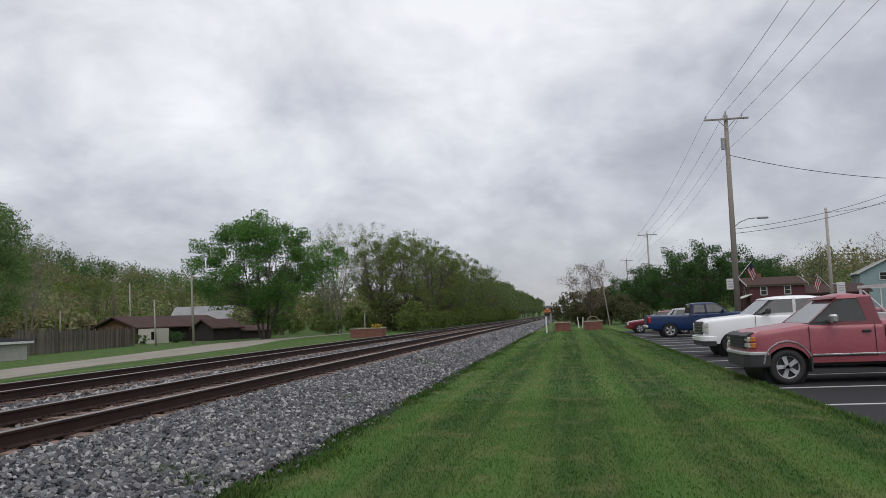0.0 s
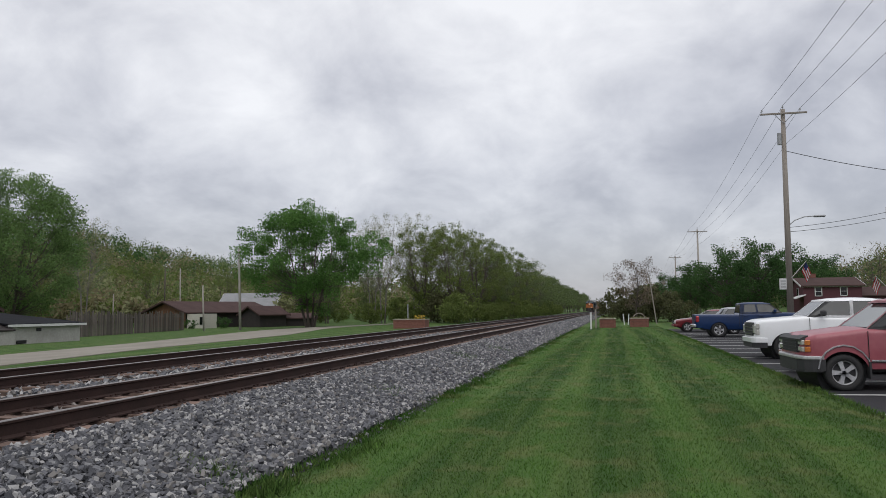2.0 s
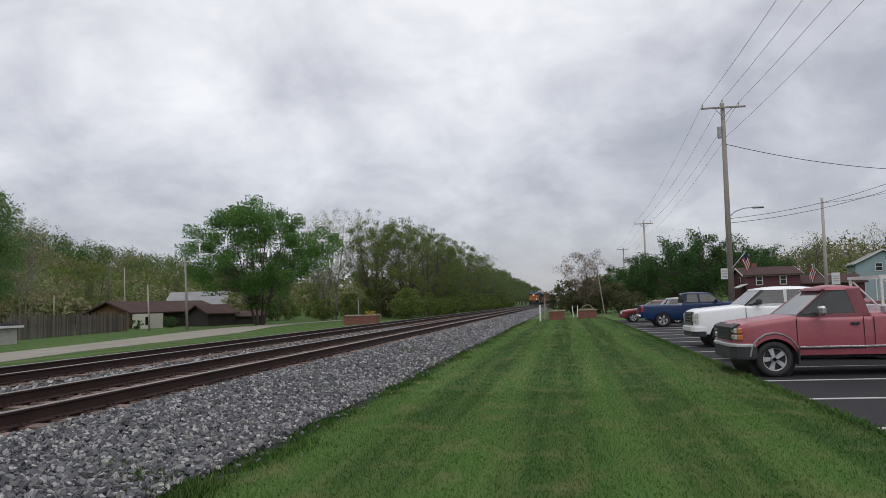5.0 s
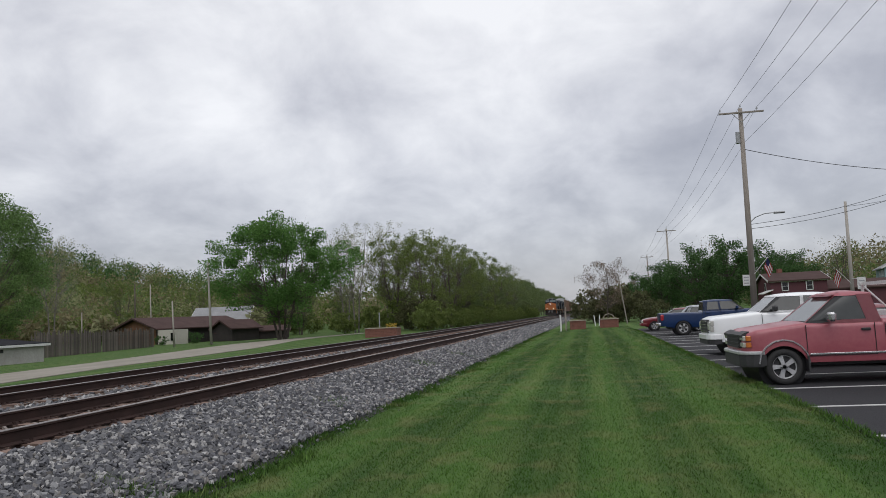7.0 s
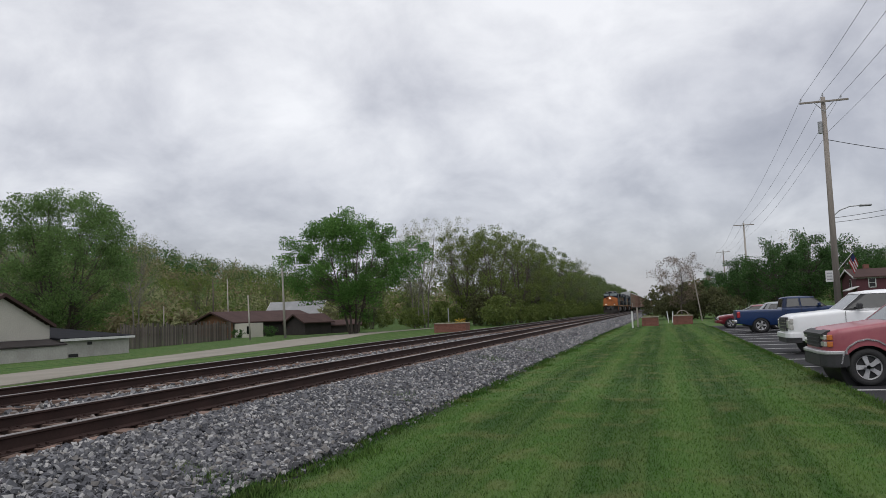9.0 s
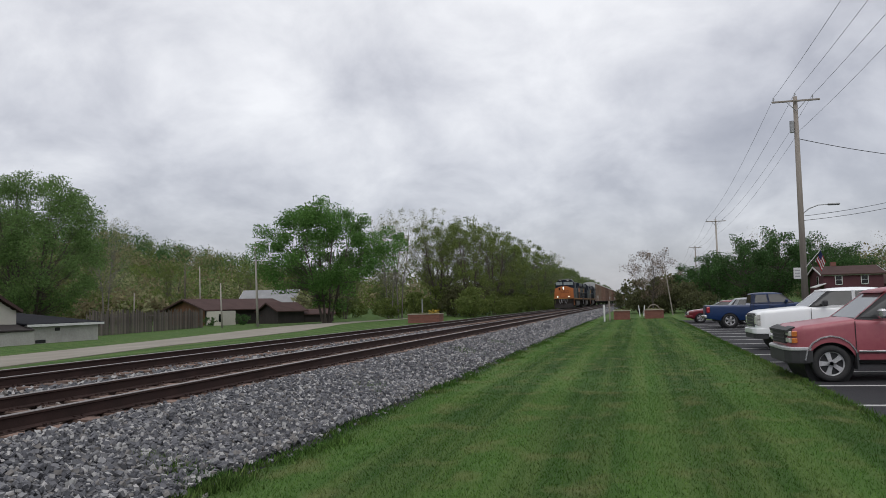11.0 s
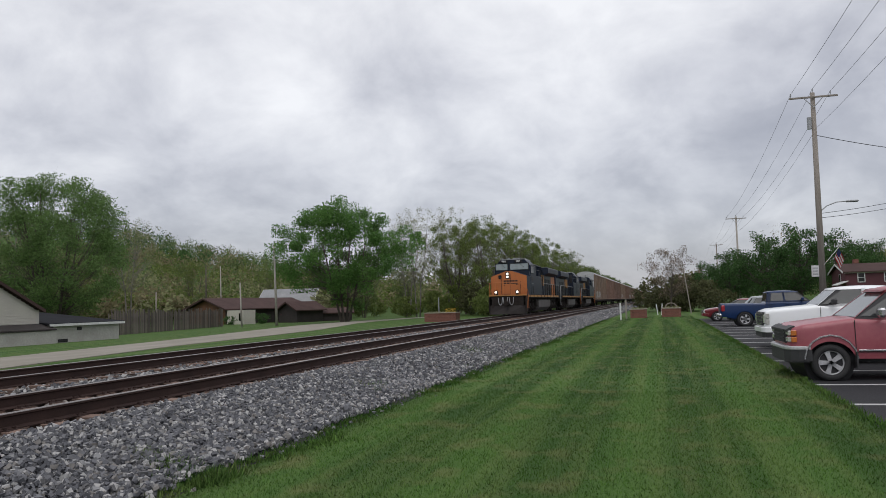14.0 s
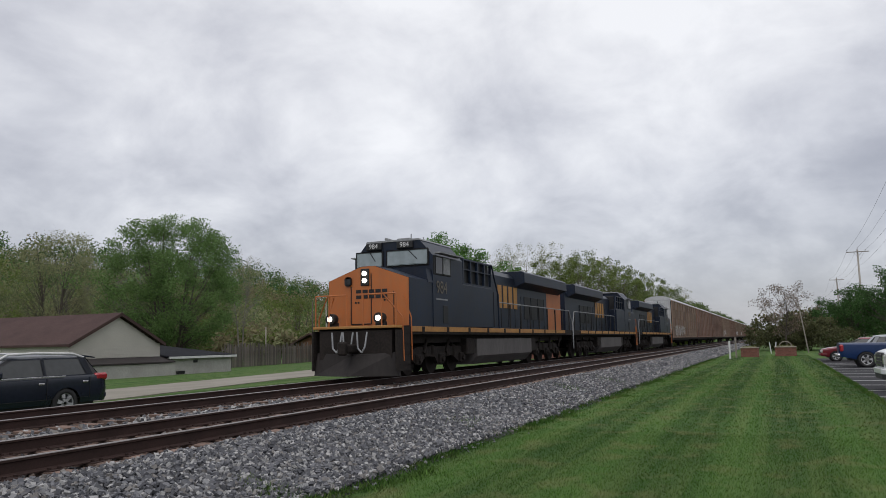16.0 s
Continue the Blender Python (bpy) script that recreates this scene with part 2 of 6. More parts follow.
def grass_material(name, gain, blades):
    """Mown grass; blades: the colour for the single blades, without the fine dark gaps."""
    m = bpy.data.materials.new(name)
    m.use_nodes = True
    n, l = m.node_tree.nodes, m.node_tree.links
    p = n["Principled BSDF"]
    p.inputs["Roughness"].default_value = 0.9
    p.inputs["Specular IOR Level"].default_value = 0.2
    co = n.new("ShaderNodeTexCoord")

    def noise_tex(sc, det, stretch=(1, 1, 1), lo=0.35, hi=0.65):
        mp = n.new("ShaderNodeMapping")
        mp.inputs["Scale"].default_value = stretch
        l.new(co.outputs["Object"], mp.inputs[0])
        t, r = n.new("ShaderNodeTexNoise"), n.new("ShaderNodeMapRange")
        t.inputs["Scale"].default_value, t.inputs["Detail"].default_value = sc, det
        r.inputs[1].default_value, r.inputs[2].default_value = lo, hi
        l.new(mp.outputs[0], t.inputs["Vector"])
        l.new(t.outputs["Fac"], r.inputs[0])
        return r.outputs[0], t.outputs["Fac"]

    def mix(f, x, y, k):
        q, mu = n.new("ShaderNodeMix"), n.new("ShaderNodeMath")
        q.data_type, mu.operation = "RGBA", "MULTIPLY"
        l.new(f, mu.inputs[0])
        mu.inputs[1].default_value = k
        l.new(mu.outputs[0], q.inputs[0])
        for v, s in ((x, q.inputs[6]), (y, q.inputs[7])):
            if isinstance(v, tuple):
                s.default_value = (*v, 1)
            else:
                l.new(v, s)
        return q.outputs[2]

    base = mix(noise_tex(0.35, 4)[0], (0.046, 0.104, 0.016), (0.029, 0.076, 0.012), 1.0)
    # mower stripes run along y
    wave = n.new("ShaderNodeTexWave")
    wave.bands_direction, wave.wave_profile = "X", "SIN"
    wave.inputs["Scale"].default_value, wave.inputs["Distortion"].default_value = 0.19, 0.5
    wave.inputs["Detail"].default_value = 1.0
    wave.inputs["Detail Scale"].default_value = 0.3
    l.new(co.outputs["Object"], wave.inputs["Vector"])
    line = n.new("ShaderNodeMapRange")
    line.inputs[1].default_value, line.inputs[2].default_value = 0.35, 1.0
    l.new(wave.outputs["Fac"], line.inputs[0])
    base = mix(line.outputs[0], base, (0.092, 0.182, 0.035), 0.60)
    fine_line, _ = noise_tex(3.0, 2, (1, 0.03, 1), 0.45, 0.7)
    base = mix(fine_line, base, (0.15, 0.20, 0.06), 0.45)
    dry, _ = noise_tex(1.6, 6, (1, 0.7, 1), 0.52, 0.70)
    base = mix(dry, base, (0.19, 0.175, 0.078), 0.5)
    if blades:
        hsv, mr = n.new("ShaderNodeHueSaturation"), n.new("ShaderNodeMapRange")
        mr.inputs[3].default_value, mr.inputs[4].default_value = gain * 0.6, gain * 1.4
        l.new(n.new("ShaderNodeNewGeometry").outputs["Random Per Island"], mr.inputs[0])
        l.new(mr.outputs[0], hsv.inputs["Value"])
        l.new(base, hsv.inputs["Color"])
        l.new(hsv.outputs[0], p.inputs["Base Color"])
        return m
    blade, h = noise_tex(55, 3, (1, 0.55, 1), 0.3, 0.7)
    base = mix(blade, base, (0.022, 0.045, 0.008), 0.5)
    l.new(base, p.inputs["Base Color"])
    bn = n.new("ShaderNodeBump")
    bn.inputs["Strength"].default_value, bn.inputs["Distance"].default_value = 0.8, 0.03
    l.new(h, bn.inputs["Height"])
    l.new(bn.outputs[0], p.inputs["Normal"])
    return m


M_GRASS = grass_material("mown_grass", 1.0, False)
M_BLADE = grass_material("grass_blade", 1.0, True)


def build_ground():
    xs = sorted({*range(-900, -240, 60), *range(-240, -60, 8), *range(-60, -14, 3), -14, -13.4, -12, -8, -4.2, -3.5, -3.0, -2, 0, 2, 3.4, 3.7, 3.78, 8, 14, 22, 26,
                 *range(30, 120, 6), *range(120, 901, 60)})
    ys = sorted({*range(-80, 20, 10), *range(20, 120, 5), *range(120, 400, 14), *range(400, 1500, 70), *range(1500, 4600, 600)})
    verts, faces = [], []
    for y in ys:
        for x in xs:
            z = ground_z(x, y)
            if -13 < x < -3.3 and y < 3000:
                z = -0.10
            if 3.75 < x < 24 and -60 < y < 62:
                z = -0.08
            if 3.6 < x < 3.75:
                z = -0.01
            verts.append((x, y, z))
    w = len(xs)
    for j in range(len(ys) - 1):
        for i in range(w - 1):
            a = j * w + i
            faces.append((a, a + 1, a + 1 + w, a + w))
    ob = raw("ground", verts, faces, M_GRASS, smooth=True)
    tagged(ob, "mown green lawn and meadow with faint mower stripes", "grass", kind="structure")


build_ground()


def sheet(name, left, right, z, material, label, category):
    """A thin slab between two edges of (x, y) points, laid over the ground."""
    bm = B()
    n = len(left)
    top = [[bm.verts.new((x, y, z(x, y))) for x, y in side] for side in (left, right)]
    low = [[bm.verts.new((x, y, z(x, y) - 0.2)) for x, y in side] for side in (left, right)]
    for k in range(n - 1):
        bm.faces.new((top[0][k], top[1][k], top[1][k + 1], top[0][k + 1]))
        bm.faces.new((top[0][k], top[0][k + 1], low[0][k + 1], low[0][k]))
        bm.faces.new((top[1][k], low[1][k], low[1][k + 1], top[1][k + 1]))
    ob = part(name, bm, material, None)
    return tagged(ob, label, category, kind="structure")


def build_lot():
    rnd = random.Random(4)
    left = [(3.72 + 0.05 * rnd.uniform(-1, 1) + 0.12 * math.sin(y * 0.4), y) for y in np.arange(-58, 61.5, 0.8)]
    right = [(24.0, y) for _, y in left]
    lot = sheet("parking_lot", left, right, lambda x, y: -0.03, M_ASPHALT, "dark asphalt parking lot beside the lawn", "parking lot")
    for y in LINES:
        bm = B()
        box(bm, 6.3, -0.2, 0, 4.9, 0.10, 0.008)
        ob = part("parking_line", bm, M_LINE, lot)
        ob.matrix_local = pose(0, y, -0.026, 0, 0, 3.5)


LINES = [2.3, 5.0, 7.7, 10.05, 12.75, 15.4, 18.1, 20.8, 23.5, 26.2, 28.9, 31.6, 34.3, 37.0, 39.7, 42.4, 45.1, 47.8, 50.5]
build_lot()
sheet("gravel_road", [(-21.8, -60), (-22.0, 0), (-22.6, 14), (-23.4, 23), (-25.8, 37), (-28.5, 48), (-31.2, 58), (-33.6, 68), (-33.8, 76), (-32.0, 85), (-28.6, 97)],
      [(-16.4, -60), (-16.6, 0), (-17.4, 11), (-18.5, 19), (-20.6, 30), (-21.4, 40), (-22.6, 50), (-24.6, 58), (-27.0, 67), (-28.2, 77), (-26.8, 97)],
      lambda x, y: ground_z(x, y) + 0.025, M_GRAVEL, "pale worn gravel road behind the railway", "road")


def bed_z(x):
    xs = [-14.2, -13.6, -12.9, -12.3, -11.8, -5.3, -4.9, -4.3, -3.6, -3.15, -2.9]
    zs = [-0.05, 0.05, 0.22, 0.32, 0.345, 0.345, 0.335, 0.22, 0.07, 0.0, -0.06]
    return float(np.interp(x, xs, zs))


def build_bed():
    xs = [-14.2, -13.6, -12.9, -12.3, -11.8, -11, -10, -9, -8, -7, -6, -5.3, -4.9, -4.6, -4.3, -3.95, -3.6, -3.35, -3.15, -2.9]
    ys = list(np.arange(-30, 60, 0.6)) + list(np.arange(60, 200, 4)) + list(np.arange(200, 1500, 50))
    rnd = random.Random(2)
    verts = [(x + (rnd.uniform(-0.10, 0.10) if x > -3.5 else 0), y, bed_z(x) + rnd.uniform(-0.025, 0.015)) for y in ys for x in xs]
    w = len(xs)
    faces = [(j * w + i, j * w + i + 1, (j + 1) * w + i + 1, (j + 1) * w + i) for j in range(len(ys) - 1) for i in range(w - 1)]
    ob = raw("track_bed", verts, faces, M_BALLAST_GAP)
    return tagged(ob, "crushed stone ballast bed under two tracks, coloured near-black for shade between stones", "ballast", kind="structure")


BED = build_bed()


def stone_shapes(count, seed):
    """Angular broken stones: blocks with their corners knocked about."""
    rnd = random.Random(seed)
    faces = np.array([(0, 2, 1), (0, 3, 2), (4, 5, 6), (4, 6, 7), (0, 1, 5), (0, 5, 4), (1, 2, 6), (1, 6, 5), (2, 3, 7), (2, 7, 6), (3, 0, 4), (3, 4, 7)])
    shapes = []
    for _ in range(count):
        sc = (rnd.uniform(0.9, 1.45), rnd.uniform(0.7, 1.05), rnd.uniform(0.45, 0.85))
        pts = [(x * sc[0] * rnd.uniform(0.45, 1.05), y * sc[1] * rnd.uniform(0.45, 1.05), z * sc[2] * rnd.uniform(0.55, 1.05))
               for z in (-1, 1) for x, y in ((-1, -1), (1, -1), (1, 1), (-1, 1))]
        shapes.append((np.array(pts), faces))
    return shapes


STONES = stone_shapes(16, 5)


def scatter_stones(name, places, sizes, material, label):
    """Many loose stones of a few shapes, turned at random, as one heap."""
    rng = np.random.default_rng(len(places))
    n = len(places)
    # most lie on their flat side
    turn = rng.uniform(0, np.pi, n)
    q = np.stack([np.cos(turn), 0 * turn, 0 * turn, np.sin(turn)], 1) + rng.normal(size=(n, 4)) * np.array([0.1, 0.42, 0.42, 0.1])
    q /= np.linalg.norm(q, axis=1, keepdims=True)
    w, x, y, z = q.T
    rot = np.stack([1 - 2 * (y * y + z * z), 2 * (x * y - z * w), 2 * (x * z + y * w), 2 * (x * y + z * w), 1 - 2 * (x * x + z * z), 2 * (y * z - x * w),
                    2 * (x * z - y * w), 2 * (y * z + x * w), 1 - 2 * (x * x + y * y)], 1).reshape(n, 3, 3)
    kinds = rng.integers(0, len(STONES), n)
    vs, fs, base = [], [], 0
    for k, (sv, sf) in enumerate(STONES):
        ids = np.nonzero(kinds == k)[0]
        p = np.einsum("nij,vj->nvi", rot[ids], sv) * sizes[ids, None, None] + places[ids, None]
        vs.append(p.reshape(-1, 3))
        fs.append((sf[None] + (base + np.arange(len(ids)) * len(sv))[:, None, None]).reshape(-1, 3))
        base += len(ids) * len(sv)
    ob = raw(name, np.concatenate(vs), np.concatenate(fs), material, BED)
    return tagged(ob, label, kind="stuff")


def build_stones():
    rng = np.random.default_rng(8)

    def band(n, x0, x1, y0, y1, r0, r1, lift, power=1.0):
        x = rng.uniform(x0, x1, n)
        y = y0 + (y1 - y0) * rng.uniform(0, 1, n) ** power
        z = np.interp(x, [-14.2, -13.6, -12.9, -12.3, -11.8, -5.3, -4.9, -4.3, -3.6, -3.15, -2.9], [-0.05, 0.05, 0.22, 0.32, 0.345, 0.345, 0.335, 0.22, 0.07, 0.0, -0.06])
        return np.stack([x, y, z + rng.uniform(0, lift, n)], 1), rng.uniform(r0, r1, n)

    for name, mt, sets in (
            ("ballast_stone_bank", M_STONE, [(31000, -5.35, -3.22, 4.2, 15, 0.013, 0.038, 0.075), (16000, -5.35, -3.2, 15, 34, 0.017, 0.042, 0.06), (6500, -5.35, -3.2, 34, 66, 0.034, 0.062, 0.045), (5200, -5.35, -3.2, 66, 150, 0.055, 0.095, 0.05),
                                             (450, -3.35, -2.75, 4.2, 40, 0.018, 0.04, 0.03), (3600, -9.7, -7.4, 4, 44, 0.03, 0.058, 0.025)]),
            ("ballast_stone_crib", M_STONE_RUST, [(3800, -7.2, -5.2, 4.2, 26, 0.024, 0.045, 0.0), (2600, -11.4, -7.4, 4.2, 34, 0.028, 0.05, 0.01), (1400, -13.6, -11.4, 4, 40, 0.03, 0.05, 0.01)])):
        got = [band(*s) for s in sets]
        scatter_stones(name, np.concatenate([g[0] for g in got]), np.concatenate([g[1] for g in got]), mt, "angular crushed grey granite" if mt is M_STONE else "rust-stained crushed stone")


build_stones()


def build_tracks():
    prof = [(-0.075, 0), (0.075, 0), (0.075, 0.012), (0.012, 0.032), (0.010, 0.135), (0.036, 0.148), (0.036, 0.172), (-0.036, 0.172), (-0.036, 0.148), (-0.010, 0.135), (-0.012, 0.032), (-0.075, 0.012)]
    head = [(-0.035, 0.172), (0.035, 0.172), (0.030, 0.180), (-0.030, 0.180)]
    for cx, who in ((NEAR, "near"), (FAR_TRACK, "far")):
        track = thing("railway_track", pose(cx, 0, 0), "rusty steel rails on weathered timber ties", "railway track", "railway tracks", "structure")
        for s in (-1, 1):
            bm = B()
            prism(bm, prof, "y", -40, 1400)
            rail = part("rail", bm, M_RAIL, track, "dark rust-brown steel rail")
            rail.location = (s * GAUGE / 2, 0, RAIL_Z - 0.18)
            bm = B()
            prism(bm, head, "y", -40, 1400)
            part("rail_head", bm, M_RAILHEAD, rail, "worn bright running surface")
        rnd = random.Random(who)
        meshes = []
        for k in range(4):
            bm = B()
            box(bm, 0, 0, 0, 2.6, 0.225, 0.17, 0.012)
            for v in bm.verts:
                v.co += Vector((rnd.uniform(-0.03, 0.03), rnd.uniform(-0.012, 0.012), rnd.uniform(-0.008, 0.008)))
            meshes.append(mesh_of("tie", bm, M_TIE))
        pl = B()
        for s in (-1, 1):
            box(pl, s * GAUGE / 2, 0, 0.088, 0.34, 0.19, 0.014, 0.003)
            for dx, dy in ((-0.1, -0.06), (0.1, 0.06), (0.1, -0.06), (-0.1, 0.06)):
                box(pl, s * GAUGE / 2 + dx, dy, 0.105, 0.03, 0.03, 0.03)
        plate = mesh_of("tie_plate", pl, M_RAIL)
        for k in range(128):
            y = 1.5 + k * 0.53 + rnd.uniform(-0.03, 0.03)
            ob = new("tie", rnd.choice(meshes))
            ob.parent = track
            ob.matrix_local = pose(rnd.uniform(-0.06, 0.06), y, RAIL_Z - 0.18 - 0.088, 0, 0, rnd.uniform(-1.2, 1.2))
            if k < 80:
                p = new("tie_plate", plate)
                p.parent = ob
        bm = B()
        for k in range(260):
            box(bm, 0, 1.5 + (128 + k) * 0.53, RAIL_Z - 0.278, 2.6, 0.225, 0.17)
        tagged(part("far_ties", bm, M_TIE, track), "weathered timber ties", kind="stuff")


build_tracks()


def build_grass():
    """Short blades over the near lawn and longer tufts along its ragged edges."""
    rng = np.random.default_rng(12)

    def edge_tufts(n):
        y = rng.uniform(4.4, 62, n)
        x = -3.20 + 0.22 * np.sin(y * 0.9) + 0.16 * np.sin(y * 2.3 + 1) + 0.10 * np.sin(y * 5.1) + rng.normal(0, 0.13, n)
        return x, y, 0.03, 0.085, 0.010
    sets = [(rng.uniform(-3.3, 3.75, 120000), 4.4 + 9.6 * rng.uniform(0, 1, 120000) ** 1.2, 0.012, 0.036, 0.005),
            (rng.uniform(-3.2, 3.75, 40000), rng.uniform(14, 34, 40000), 0.018, 0.04, 0.010),
            (rng.uniform(-3.2, 3.75, 16000), 34 + 36 * rng.uniform(0, 1, 16000) ** 1.3, 0.02, 0.045, 0.02),
            edge_tufts(22000),
            (3.74 + rng.normal(0, 0.05, 9000), rng.uniform(6, 58, 9000), 0.03, 0.09, 0.009)]
    for cx, cy, r, n in ((-3.15, 6.6, 0.16, 900), (-3.6, 6.75, 0.10, 500), (-3.95, 6.8, 0.08, 300), (-3.9, 13.0, 0.2, 500), (-4.3, 22, 0.3, 600), (-4.1, 27, 0.3, 500), (-13.6, 20, 0.5, 500)):
        sets.append((cx + rng.normal(0, r, n), cy + rng.normal(0, r * 1.3, n), 0.04, 0.13, 0.009))
    far = [(-15.4 + rng.normal(0, 0.75, 24000), rng.uniform(6, 70, 24000), 0.02, 0.085, 0.018)]
    for name, group in (("lawn_grass", sets), ("verge_grass", far)):
        vs = []
        for x, y, h0, h1, w in group:
            n = len(x)
            z = np.array([max(bed_z(v), 0 if v > -13 else ground_z(v, 0)) if v < -2.9 else 0.0 for v in x])
            a = rng.uniform(0, 2 * np.pi, n)
            h = rng.uniform(h0, h1, n)
            lean = rng.normal(0, 0.45, (n, 2)) * h[:, None]
            b = np.stack([x, y, z - 0.004], 1)
            side = np.stack([np.cos(a), np.sin(a), 0 * a], 1) * w * rng.uniform(0.6, 1.4, n)[:, None]
            tip = b + np.concatenate([lean, h[:, None]], 1)
            vs.append(np.stack([b - side, b + side, tip], 1).reshape(-1, 3))
        v = np.concatenate(vs)
        ob = raw(name, v, np.arange(len(v)).reshape(-1, 3), M_BLADE)
        tagged(ob, "short green grass blades with ragged edges", "grass", kind="stuff")


build_grass()

# ---- trees and woods ----
M_BARK = mat("bark", (0.115, 0.095, 0.080), (0.075, 0.062, 0.052), rough=0.95, scale=3, fine=18, bump=0.8, depth=0.03, stretch=(1, 1, 0.3))
M_PALEBARK = mat("pale_bark", (0.24, 0.22, 0.20), (0.16, 0.145, 0.13), rough=0.95, scale=3, fine=18, bump=0.6, depth=0.03, stretch=(1, 1, 0.3))


def leaf(name, a, b, k=1.32, through=0.5):
    """A thin leaf: part of the light passes through it."""
    a, b = tuple(v * k for v in a), tuple(v * k for v in b)
    m = mat(name, a, b, rough=0.75, scale=0.35, fine=2.0, bump=0, island=0.4, c=tuple(v * 0.72 for v in b), spec=0.25)
    n, l = m.node_tree.nodes, m.node_tree.links
    p, out = n["Principled BSDF"], n["Material Output"]
    tr, mx = n.new("ShaderNodeBsdfTranslucent"), n.new("ShaderNodeMixShader")
    l.new(p.inputs["Base Color"].links[0].from_socket, tr.inputs["Color"])
    mx.inputs[0].default_value = through
    l.new(p.outputs[0], mx.inputs[1])
    l.new(tr.outputs[0], mx.inputs[2])
    l.new(mx.outputs[0], out.inputs["Surface"])
    return m


L_MAPLE = leaf("leaf_bright_green", (0.104, 0.200, 0.050), (0.074, 0.160, 0.040))
L_OLIVE = leaf("leaf_olive", (0.135, 0.165, 0.048), (0.10, 0.135, 0.038))
L_MOSS = leaf("leaf_moss", (0.125, 0.160, 0.060), (0.086, 0.120, 0.046))
L_DARK = leaf("leaf_dark", (0.060, 0.116, 0.036), (0.043, 0.090, 0.029))
L_PALE = leaf("leaf_pale", (0.22, 0.225, 0.12), (0.17, 0.18, 0.09))
L_THICKET = leaf("leaf_thicket", (0.100, 0.102, 0.048), (0.070, 0.076, 0.036))
L_RED = leaf("leaf_budding", (0.20, 0.15, 0.115), (0.15, 0.115, 0.085))
L_WILLOW = leaf("leaf_willow", (0.130, 0.205, 0.068), (0.095, 0.160, 0.054))
L_BROWN = leaf("leaf_spring_brown", (0.200, 0.178, 0.098), (0.155, 0.138, 0.076))


def leaf_quads(centres, size, rng):
    n = len(centres)
    a = rng.normal(size=(n, 3))
    a /= np.linalg.norm(a, axis=1, keepdims=True)
    b = np.cross(a, rng.normal(size=(n, 3)))
    b /= np.linalg.norm(b, axis=1, keepdims=True)
    s = size * rng.uniform(0.55, 1.3, n)[:, None]
    v = np.stack([centres - a * s, centres + b * s * 0.55 - a * s * 0.1, centres + a * s, centres - b * s * 0.5 + a * s * 0.2], 1)
    return v.reshape(-1, 3), np.arange(4 * n).reshape(-1, 4)


